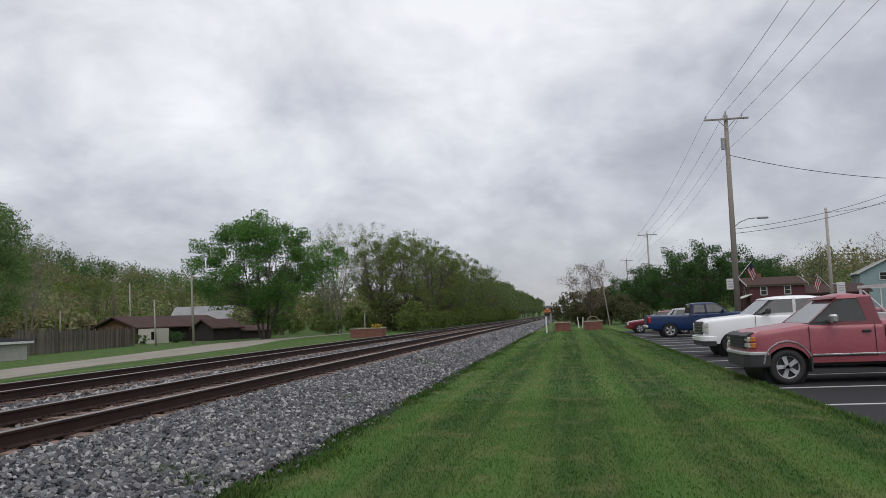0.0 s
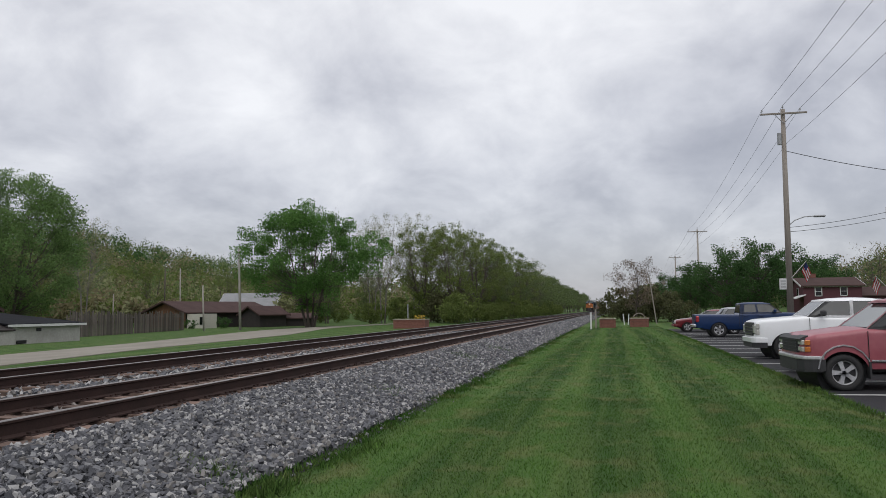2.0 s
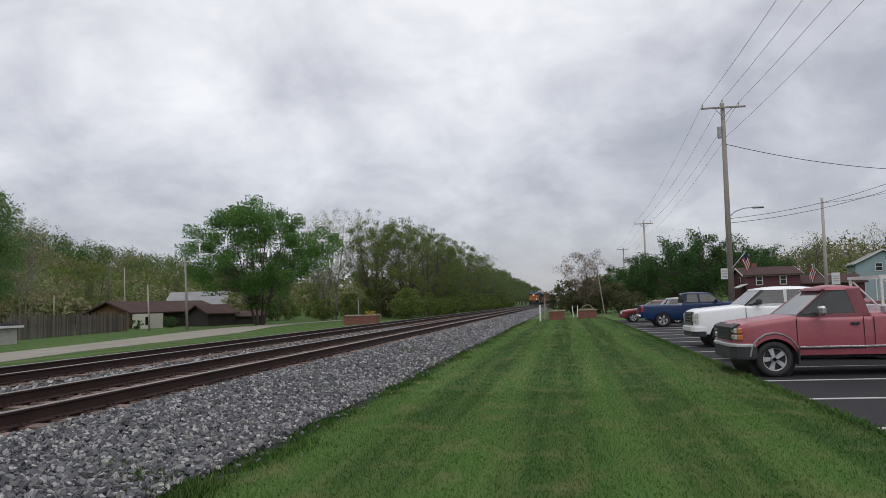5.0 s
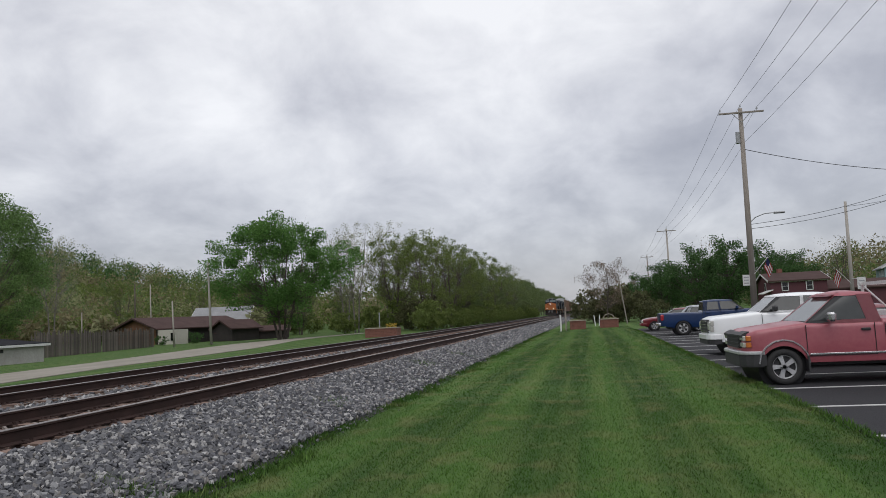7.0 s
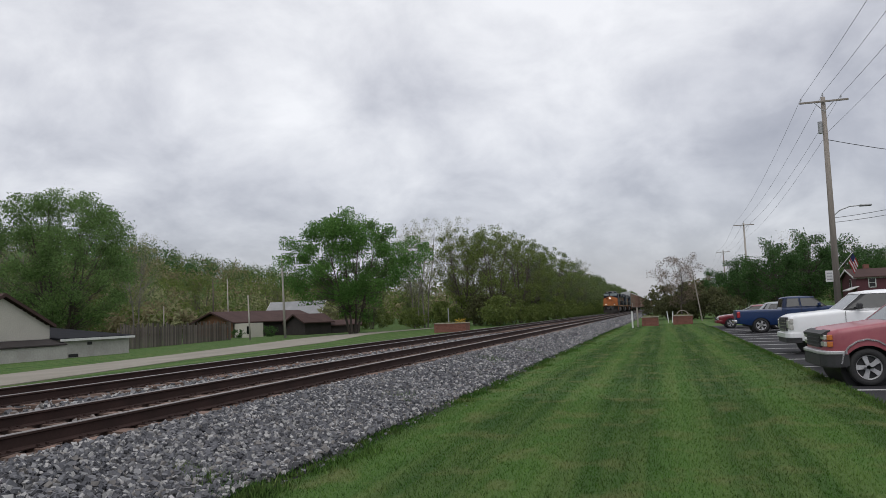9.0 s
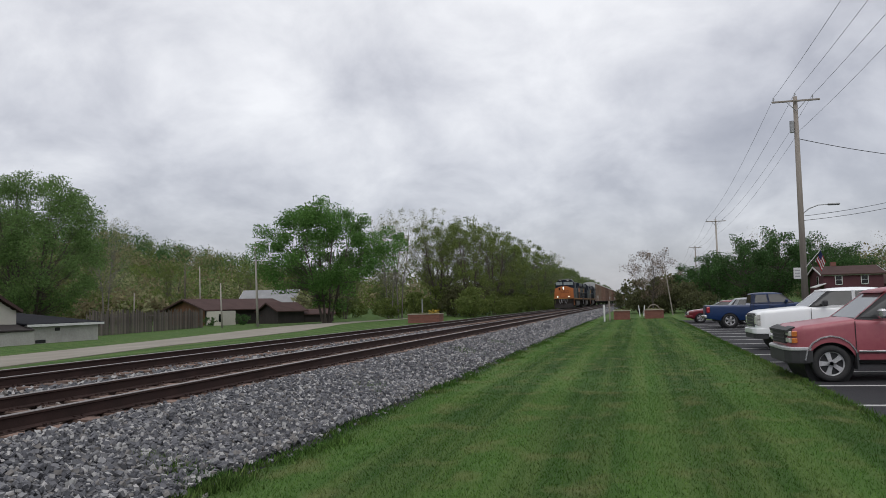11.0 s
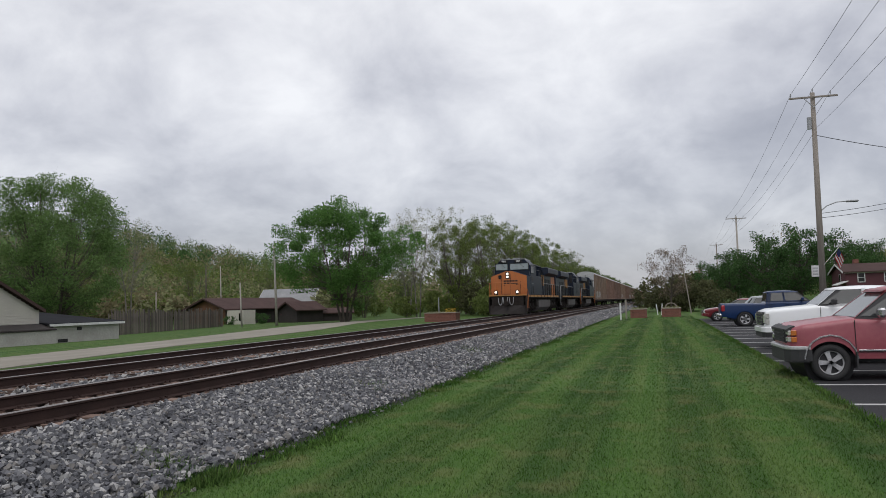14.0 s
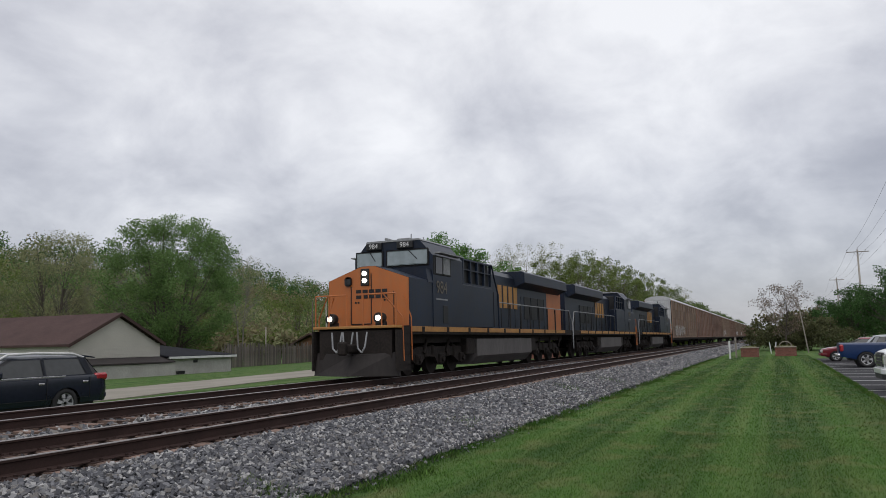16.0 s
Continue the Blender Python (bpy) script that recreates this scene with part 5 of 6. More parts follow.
def make_vehicle(name, label, category, m, d, paint, group="parked vehicles"):
    """d: lengths of the body, from its front at x = 0 backwards."""
    t = thing(name, m, label, category, group)
    half, a1, a2, r = d["half"], d["axles"][0], d["axles"][1], d["wheel"]
    sill, ra = d["sill"], r * d.get("arch", 1.18)
    bm = B()
    shell(bm, d, half, ra)
    body = part("body", bm, paint, t, "", True)
    bm = B()
    for ax in (a1, a2):
        rod(bm, (ax, -half + 0.22, r * 0.9), (ax, half - 0.22, r * 0.9), ra * 0.99, None, 18)
    box(bm, d["length"] / 2, 0, sill + 0.02, d["length"] * 0.86, half * 1.7, 0.16)
    part("wheel_well", bm, M_BLACK, t, "dark wheel wells and underside")
    if d.get("arch_trim"):
        for s in (-1, 1):
            for ax in (a1, a2):
                bm = B()
                pts = arch(ax, ra + 0.015, sill)
                for p, q in zip(pts, pts[1:]):
                    rod(bm, (p[0], s * (half + 0.004), p[1]), (q[0], s * (half + 0.004), q[1]), 0.020, None, 6)
                part("arch_trim", bm, d["arch_trim"], t)
    # greenhouse
    g = d["cab"]  # base front, roof front, roof back, base back, belt, roof height
    bf, rf, rb, bb, belt, top = g
    wi = half - 0.09
    wt = half - 0.26
    bm = B()
    lo = [bm.verts.new((x, y, belt)) for x, y in ((bf, -wi), (bb, -wi), (bb, wi), (bf, wi))]
    hi = [bm.verts.new((x, y, top - 0.06)) for x, y in ((rf, -wt), (rb, -wt), (rb, wt), (rf, wt))]
    for i in range(4):
        bm.faces.new((lo[i], lo[(i + 1) % 4], hi[(i + 1) % 4], hi[i]))
    bm.faces.new(hi)
    cabin = part("cabin", bm, M_PLASTIC, t)
    bm = B()
    n = 7
    rows = []
    for k in range(n):
        f = k / (n - 1)
        x = rf - 0.04 + (rb - rf + 0.08) * f
        rise = 0.055 * math.sin(math.pi * min(max(f, 0.0), 1.0)) ** 0.6
        rows.append([bm.verts.new((x, y, z)) for y, z in ((-wt - 0.03, top - 0.085), (-wt + 0.05, top - 0.035 + rise * 0.4), (0, top - 0.02 + rise), (wt - 0.05, top - 0.035 + rise * 0.4), (wt + 0.03, top - 0.085))])
    for a, b in zip(rows, rows[1:]):
        for i in range(4):
            bm.faces.new((a[i], a[i + 1], b[i + 1], b[i]))
    for e in (rows[0], rows[-1]):
        bm.faces.new(e)
    part("roof", bm, paint, t, "", True)
    lerp = lambda a, b, f: a + (b - a) * f

    def side(x_lo, x_hi, f0, f1, s, out):
        """A quad on the side of the greenhouse between heights f0 and f1; the ends slant with the cab."""
        pts = []
        for (x, f) in ((x_lo[0], f0), (x_hi[0], f0), (x_hi[1], f1), (x_lo[1], f1)):
            pts.append((x, s * (lerp(wi, wt, f) + out), lerp(belt, top - 0.06, f)))
        return pts
    for s in (-1, 1):
        for w in d["pillars"]:  # (lower x, upper x, width)
            bm = B()
            quad(bm, *side((w[0] - w[2] / 2, w[1] - w[2] / 2), (w[0] + w[2] / 2, w[1] + w[2] / 2), 0, 1, s, 0.022))
            bmesh.ops.solidify(bm, geom=bm.faces[:], thickness=0.03)
            part("pillar", bm, paint, t)
        bm = B()
        quad(bm, *side((bf - 0.02, rf), (bb, rb), -0.08, 0.10, s, 0.02))
        bmesh.ops.solidify(bm, geom=bm.faces[:], thickness=0.03)
        part("belt_line", bm, paint, t)
        for w0, w1 in d["windows"]:
            bm = B()
            quad(bm, *side((w0[0], w0[1]), (w1[0], w1[1]), 0.10, 0.93, s, 0.012))
            part("side_glass", bm, M_SIDEGLASS, t, "tinted side window")
        bm = B()
        mx = bf + 0.42
        box(bm, mx, s * (half + 0.12), belt + 0.12, 0.14, 0.24, 0.18, 0.04)
        rod(bm, (mx + 0.03, s * (half - 0.08), belt + 0.06), (mx + 0.02, s * (half + 0.05), belt + 0.09), 0.03, None, 6)
        part("mirror", bm, d.get("mirror", paint), t, "door mirror")
        bm = B()
        for x in d["seams"]:
            box(bm, x, s * (half + 0.001), (belt + sill) / 2 + 0.05, 0.012, 0.012, belt - sill - 0.14)
        for x0, x1 in d["door_sills"]:
            box(bm, (x0 + x1) / 2, s * (half + 0.001), sill + 0.13, x1 - x0, 0.012, 0.010)
        part("door_seam", bm, M_BLACK, t)
        for x in d["handles"]:
            bm = B()
            box(bm, x, s * (half + 0.012), belt - 0.14, 0.17, 0.035, 0.05, 0.01)
            part("door_handle", bm, d.get("handle", M_PLASTIC), t)
        if d.get("stripe"):
            z, mt = d["stripe"]
            bm = B()
            for x0, x1 in d["stripe_runs"]:
                box(bm, (x0 + x1) / 2, s * (half + 0.006), z, x1 - x0, 0.02, 0.035, 0.006)
            part("side_moulding", bm, mt, t)
    for ends, nm in (((bf, rf, -1), "windscreen"), ((bb, rb, 1), "rear_glass")):
        bm = B()
        b0, t0, s = ends
        f0, f1 = 0.08, 0.92
        quad(bm, *[(lerp(b0, t0, f) + s * 0.014, y * (lerp(wi, wt, f) - 0.09), lerp(belt, top - 0.06, f)) for f, y in ((f0, -1), (f0, 1), (f1, 1), (f1, -1))])
        part(nm, bm, M_CARSCREEN if nm == "windscreen" else M_GLASS, t)
        for y in (-1, 1):
            bm = B()
            quad(bm, *[(lerp(b0, t0, f) + s * 0.018, y * (lerp(wi, wt, f) + e), lerp(belt, top - 0.06, f)) for f, e in ((0, 0.01), (0, -0.10), (1, -0.10), (1, 0.01))])
            bmesh.ops.solidify(bm, geom=bm.faces[:], thickness=0.02)
            part("corner_pillar", bm, paint, t)
    for x in (a1, a2):
        for s in (-1, 1):
            make_wheel(t, x, s * (half - 0.02), r, d.get("spokes", 5), 0)
    # front
    fz, ft = d["bumper"]
    bm = B()
    plan = [(-0.11, -half + 0.30), (-0.11, half - 0.30), (-0.03, half - 0.06), (0.10, half + 0.005), (0.34, half + 0.005), (0.34, -half - 0.005), (0.10, -half - 0.005), (-0.03, -half + 0.06)]
    low = d.get("bumper_split", 0.09)
    prism(bm, plan, "z", fz - low, fz + 0.07)
    bmesh.ops.bevel(bm, geom=bm.edges[:], offset=0.018, segments=2, affect="EDGES", profile=0.5)
    part("front_bumper", bm, d.get("bumper_paint", paint), t)
    if low < 0.05:
        bm = B()
        prism(bm, [(x + 0.02, y * 0.99) for x, y in plan], "z", fz - 0.22, fz - low - 0.003)
        part("bumper_face", bm, M_PLASTIC, t, "dark lower face of the bumper")
    if d.get("valance"):
        bm = B()
        prism(bm, [(x * 0.9 + 0.015, y * 0.985) for x, y in plan], "z", sill - 0.06, fz - (0.094 if low > 0.05 else 0.224))
        part("valance", bm, M_PLASTIC, t)
    bm = B()
    g0, g1 = d["grille"]
    box(bm, 0.0, 0, (g0 + g1) / 2, 0.10, half * 1.16, g1 - g0, 0.02)
    gr = part("grille", bm, M_PLASTIC, t, "black grille")
    bm = B()
    for k in range(4):
        box(bm, -0.055, 0, g0 + (g1 - g0) * (k + 0.5) / 4, 0.02, half * 1.12, 0.018)
    part("grille_bar", bm, d.get("grille_bar", M_PLASTIC), gr)
    for s in (-1, 1):
        bm = B()
        mid, tall = (g0 + g1) / 2, g1 - g0
        if d.get("stacked"):
            for k in (-1, 1):
                box(bm, 0.03, s * half * 0.74, mid + k * tall * 0.23, 0.13, half * 0.30, tall * 0.34, 0.015)
        else:
            box(bm, 0.05, s * half * 0.76, mid, 0.18, half * 0.32, tall * 0.80, 0.05)
        lp = part("headlamp", bm, M_CLEARLAMP, t, "clear headlamp")
        bm = B()
        for k in (-1, 1):
            box(bm, 0.06, s * half * 0.905, mid + k * tall * 0.23, 0.10, half * 0.085, tall * 0.36, 0.01)
        part("turn_signal", bm, d.get("signal", M_CLEARLAMP), lp)
        bm = B()
        L = d["length"]
        z = d["tail"]
        lx, lz = d.get("tail_size", (0.20, 0.36))
        box(bm, L - 0.02 - lx / 2, s * (half - 0.10), z, lx, 0.21, lz, 0.05)
        part("tail_lamp", bm, M_REDLAMP, t, "red tail lamp")
    bm = B()
    L = d["length"]
    box(bm, L + d.get("rear_out", 0.03), 0, d["rear_bumper"], 0.18, half * d.get("rear_wide", 1.94), 0.18, 0.05)
    part("rear_bumper", bm, d.get("bumper_paint", paint), t)
    return t, body


def pickup_numbers(length, a1, wheelbase, cab_back, crew, half=0.97, top=1.84, belt=1.24, hood=1.18, wheel=0.385, cowl=0.62, rake=0.62):
    bed = 1.24
    bf = a1 + cowl
    rf = bf + rake
    a2 = a1 + wheelbase
    tops = [(0.02, 0.62), (0.0, hood - 0.22), (0.05, hood - 0.08), (0.22, hood - 0.02), (bf - 0.05, belt + 0.02), (bf + 0.3, belt), (cab_back + 0.02, belt), (cab_back + 0.03, bed - 0.02), (length - 0.02, bed), (length, bed - 0.1)]
    d = dict(length=length, half=half, axles=(a1, a2), wheel=wheel, sill=0.42, rear_low=0.55, top=tops, cab=(bf, rf, cab_back - 0.09, cab_back, belt, top), bumper=(0.60, 0), grille=(0.72, hood - 0.10), tail=1.0, rear_bumper=0.62)
    if crew:
        mid = bf + 1.28
        d["pillars"] = [(mid, mid + 0.05, 0.10), (cab_back - 0.10, cab_back - 0.18, 0.20)]
        d["windows"] = [((bf + 0.12, rf + 0.10), (mid - 0.05, mid)), ((mid + 0.06, mid + 0.10), (cab_back - 0.22, cab_back - 0.3))]
        d["seams"] = [bf + 0.05, mid, cab_back - 0.12, cab_back + 0.04]
        d["handles"] = [mid - 0.16, cab_back - 0.28]
        d["door_sills"] = [(bf + 0.05, cab_back - 0.12)]
    else:
        d["pillars"] = [(cab_back - 0.11, cab_back - 0.22, 0.26)]
        d["windows"] = [((bf + 0.10, rf + 0.10), (cab_back - 0.25, cab_back - 0.34))]
        d["seams"] = [bf - 0.02, cab_back - 0.14, cab_back + 0.05]
        d["handles"] = [cab_back - 0.30]
        d["door_sills"] = [(bf - 0.02, cab_back - 0.14)]
    return d


def build_vehicles():
    LOT = -0.03
    # red single-cab pickup with a rack over its bed, facing the lawn
    d = pickup_numbers(4.92, 0.69, 3.33, 2.52, False, half=0.97, top=1.77, belt=1.17, hood=1.10, wheel=0.35, cowl=0.46, rake=0.68)
    d.update(arch_trim=M_CHROME, stripe=(0.58, M_CHROME), stripe_runs=[(1.17, 3.54), (4.50, 4.88)], bumper_paint=M_ALLOY, bumper_split=0.0, stacked=True, arch=1.30, valance=True, mirror=M_CHROME, grille_bar=M_PLASTIC, signal=M_AMBER)
    t, body = make_vehicle("pickup_truck", "faded red single-cab pickup truck with a bed rack", "pickup truck", pose(3.57, 17.02, LOT, 0, 0, 2.0), d, M_RED)
    bm = B()
    prism(bm, [(-0.05, 0.94), (-0.06, 0.99), (0.02, 1.035), (0.10, 1.062), (0.11, 1.03), (0.02, 0.95)], "y", -0.80, 0.80)
    part("hood_deflector", bm, M_PLASTIC, t, "dark hood deflector")
    for y in (-0.74, 0.74):
        for x in (2.85, 4.85):
            bm = B()
            box(bm, x, y, 1.55, 0.05, 0.05, 0.75)
            part("rack_post", bm, M_WHITE, t, "white rack post")
        bm = B()
        box(bm, 3.85, y, 1.93, 2.10, 0.06, 0.06)
        rod(bm, (2.9, y, 1.85), (3.45, y, 1.25), 0.02, None, 6)
        part("rack_rail", bm, M_WHITE, t, "white rack rail")
        bm = B()
        box(bm, 3.85, y * 1.12, 1.28, 2.1, 0.22, 0.16, 0.02)
        part("side_box", bm, M_ALLOY, t, "dull metal side box on the bed")
    for x in (2.86, 4.86):
        bm = B()
        box(bm, x, 0, 1.93, 0.06, 1.42, 0.06)
        part("rack_crossbar", bm, M_WHITE, t)
    for s in (-1, 1):
        bm = B()
        box(bm, 1.13, s * 0.92, 0.40, 0.03, 0.22, 0.32)
        part("mud_flap", bm, M_PLASTIC, t)
    bm = B()
    quad(bm, (1.69, -0.68, 1.685), (1.69, 0.68, 1.685), (1.89, 0.66, 1.76), (1.89, -0.66, 1.76))
    bmesh.ops.solidify(bm, geom=bm.faces[:], thickness=0.02)
    part("sun_visor", bm, M_RED, t)

    d = pickup_numbers(5.75, 0.90, 3.65, 3.90, True, half=1.01, top=1.87, belt=1.30, hood=1.24, wheel=0.40)
    d.update(bumper_paint=M_CARWHITE, valance=True, grille_bar=M_CHROME, mirror=M_PLASTIC)
    make_vehicle("pickup_truck", "white crew-cab pickup truck with dark grille", "pickup truck", pose(4.3, 26.4, LOT, 0, 0, 1.5), d, M_CARWHITE)
    d = pickup_numbers(6.2, 1.02, 3.95, 3.85, True, half=1.01, top=1.88, belt=1.30, hood=1.26, wheel=0.40)
    d.update(bumper_paint=M_CHROME, valance=True, grille_bar=M_CHROME, handle=M_CARBLUE)
    make_vehicle("pickup_truck", "dark blue crew-cab pickup truck parked tail to the lawn", "pickup truck", pose(10.6, 45.3, LOT, 0, 0, 180), d, M_CARBLUE)

    def hatch(length, top, half=0.88, belt=0.95, hood=0.84, a1=0.86, wb=2.6, tail_drop=0.5):
        bf, bb = a1 + 0.50, length - 0.25
        rf, rb = bf + 0.95, length - tail_drop - 0.25
        tops = [(0.03, 0.50), (0.0, hood - 0.20), (0.12, hood - 0.06), (0.5, hood + 0.02), (bf, belt), (bf + 0.8, belt + 0.02), (bb, belt + 0.04), (length - 0.06, belt - 0.02), (length, belt - 0.25)]
        mid = (bf + bb) / 2 + 0.1
        return dict(length=length, half=half, axles=(a1, a1 + wb), wheel=0.325, sill=0.30, rear_low=0.42, top=tops, cab=(bf, rf, rb, bb, belt, top), bumper=(0.46, 0), grille=(0.55, hood - 0.10), tail=belt - 0.1, rear_bumper=0.5,
                    pillars=[(mid, mid, 0.09), (bb - 0.28, rb - 0.12, 0.2)], windows=[((bf + 0.16, rf + 0.08), (mid - 0.05, mid - 0.05)), ((mid + 0.05, mid + 0.05), (bb - 0.42, rb - 0.22))],
                    seams=[bf + 0.25, mid, bb - 0.35], handles=[mid - 0.16, bb - 0.5], door_sills=[(bf + 0.25, bb - 0.4)])
    make_vehicle("hatchback_car", "maroon compact car between two pickup trucks", "car", pose(4.25, 20.7, LOT), hatch(4.3, 1.46), M_MAROON)
    d = hatch(4.6, 1.48)
    make_vehicle("sedan_car", "red car at the end of the parking lot", "car", pose(4.0, 55.3, LOT), d, M_MAROON)
    make_vehicle("sedan_car", "silver car parked beyond the blue truck", "car", pose(10.6, 50.2, LOT, 0, 0, 180), hatch(4.7, 1.62, hood=0.95, belt=1.05), M_SILVER)
    # dark suv on the gravel road, seen from behind and the side
    d = hatch(5.05, 1.56, half=0.98, belt=1.02, hood=0.96, a1=0.88, wb=2.88, tail_drop=0.34)
    d.update(wheel=0.37, sill=0.36, spokes=6, stripe=(1.04, M_CHROME), stripe_runs=[(1.6, 3.7)], handle=M_CHROME, tail=0.99, rear_low=0.36, rear_out=-0.06, rear_wide=1.86, tail_size=(0.40, 0.19))
    t, body = make_vehicle("suv", "dark navy sport utility vehicle on the gravel road", "car", pose(-15.98, 9.78, -0.04, 0, 0, 90), d, M_NAVY, "")
    for s in (-1, 1):
        bm = B()
        pts = [(2.1, 1.50), (2.3, 1.60), (3.0, 1.63), (4.1, 1.60), (4.45, 1.50)]
        for a, b in zip(pts, pts[1:]):
            rod(bm, (a[0], s * 0.70, a[1]), (b[0], s * 0.70, b[1]), 0.028, None, 8)
        part("roof_rail", bm, M_WHITE, t, "bright roof rail")
    bm = B()
    prism(bm, [(4.35, 1.53), (4.85, 1.47), (4.86, 1.50), (4.4, 1.57)], "y", -0.66, 0.66)
    part("spoiler", bm, M_NAVY, t)
    bm = B()
    box(bm, 5.04, 0, 0.62, 0.06, 1.6, 0.04)
    part("bumper_trim", bm, M_CHROME, t)


build_vehicles()

# ---- poles, wires, lamps, flags ----
M_POLE = mat("weathered_pole", (0.33, 0.295, 0.26), (0.25, 0.22, 0.19), rough=0.9, scale=2, fine=20, bump=0.4, depth=0.01, stretch=(3, 3, 0.2))
M_POLEPALE = mat("pale_pole", (0.44, 0.41, 0.37), (0.34, 0.315, 0.28), rough=0.9, scale=2, fine=20, bump=0.4, depth=0.01, stretch=(3, 3, 0.2))
M_WIRE = mat("wire", (0.045, 0.045, 0.05), (0.03, 0.03, 0.033), rough=0.6, scale=5, fine=20, bump=0)
M_GALV = mat("galvanised", (0.42, 0.43, 0.44), (0.34, 0.345, 0.35), rough=0.5, metal=0.5, scale=4, fine=20, bump=0.05)
M_FLAGRED = mat("flag_red", (0.45, 0.04, 0.05), (0.38, 0.035, 0.045), rough=0.8, scale=4, fine=60, bump=0.1)
M_FLAGBLUE = mat("flag_blue", (0.035, 0.05, 0.16), (0.03, 0.04, 0.13), rough=0.8, scale=4, fine=60, bump=0.1)


def make_pole(label, x, y, h, r, material, lean=0.0, arm=0.0, name="utility_pole", arm_turn=0.0):
    t = thing(name, pose(x, y, ground_z(x, y), 0, lean, 0), label, "utility pole", "poles along the street" if arm else "")
    bm = B()
    rod(bm, (0, 0, -0.3), (0, 0, h), r, r * 0.62, 12)
    part("post", bm, material, t, "", True)
    if arm:
        bm = B()
        box(bm, 0, -r, h - 0.35, arm, 0.10, 0.12, 0.01, pose(0, 0, 0, 0, 0, arm_turn))
        part("crossarm", bm, M_POLE, t, "wooden crossarm")
        for s in (-1, 1):
            bm = B()
            rod(bm, (s * 0.62, -r - 0.02, h - 0.38), (0, -r - 0.02, h - 1.05), 0.025, None, 6)
            part("brace", bm, M_GALV, t)
        for xx in (-arm / 2 + 0.1, 0.0, arm / 2 - 0.45):
            bm = B()
            z = h - 0.29 if xx else h
            rod(bm, (xx, -r * (xx != 0), z), (xx, -r * (xx != 0), z + 0.14), 0.02, None, 6)
            rod(bm, (xx, -r * (xx != 0), z + 0.12), (xx, -r * (xx != 0), z + 0.26), 0.06, 0.045, 10)
            part("insulator", bm, M_GALV, t, "grey insulator")
    return t


def wire(a, b, sag, r=0.018, label="dark overhead power line"):
    cu = bpy.data.curves.new("wire", "CURVE")
    cu.dimensions, cu.bevel_depth, cu.bevel_resolution, cu.use_fill_caps = "3D", r, 1, True
    n = 26
    sp = cu.splines.new("POLY")
    sp.points.add(n - 1)
    a, b = Vector(a), Vector(b)
    for k in range(n):
        f = k / (n - 1)
        p = a.lerp(b, f) - Vector((0, 0, sag * 4 * f * (1 - f)))
        sp.points[k].co = (*p, 1)
    cu.materials.append(M_WIRE)
    tmp = bpy.data.objects.new("wire", cu)
    scene.collection.objects.link(tmp)
    me = bpy.data.meshes.new_from_object(tmp.evaluated_get(bpy.context.evaluated_depsgraph_get()))
    bpy.data.objects.remove(tmp)
    ob = new("wire", me)
    tagged(ob, label, "wire", "overhead wires")


def make_flag(x, y, z, side, w=1.25, h=0.8):
    """A small flag on a slanted staff held to a pole."""
    t = thing("flag", pose(x, y, z, 0, 0, side) @ Matrix.Scale(0.85, 4), "small striped flag on a slanted staff on a pole", "flag", "flags on the poles")
    bm = B()
    rod(bm, (0, 0, 0), (1.15, 0, 1.35), 0.022, None, 6)
    part("staff", bm, M_WHITE, t)

    def cloth(u0, u1, v0, v1, out):
        bm = B()
        n = 8
        rows = []
        for k in range(n + 1):
            u = u0 + (u1 - u0) * k / n
            rows.append([bm.verts.new((0.42 + 0.62 * u * 0.55 + 0.42 * (1 - v) * 0 + 0.60 * (1 - 0) * (0.35 + 0.65 * v) * 0.0 + 0.35 + v * 0.35, out + 0.05 * math.sin(u * 9), 1.02 - u * w * 0.75 + (v - 0.5) * h * 0.9 - 0.1)) for v in (v0, v1)])
        for a, b in zip(rows, rows[1:]):
            bm.faces.new((a[0], a[1], b[1], b[0]))
        bmesh.ops.solidify(bm, geom=bm.faces[:], thickness=0.006)
        return bm
    for k in range(7):
        part("stripe", cloth(0, 1, k / 7, (k + 1) / 7, 0), M_FLAGRED if k % 2 == 0 else M_WHITE, t)
    part("canton", cloth(0, 0.42, 0.45, 1, -0.012), M_FLAGBLUE, t)
    return t


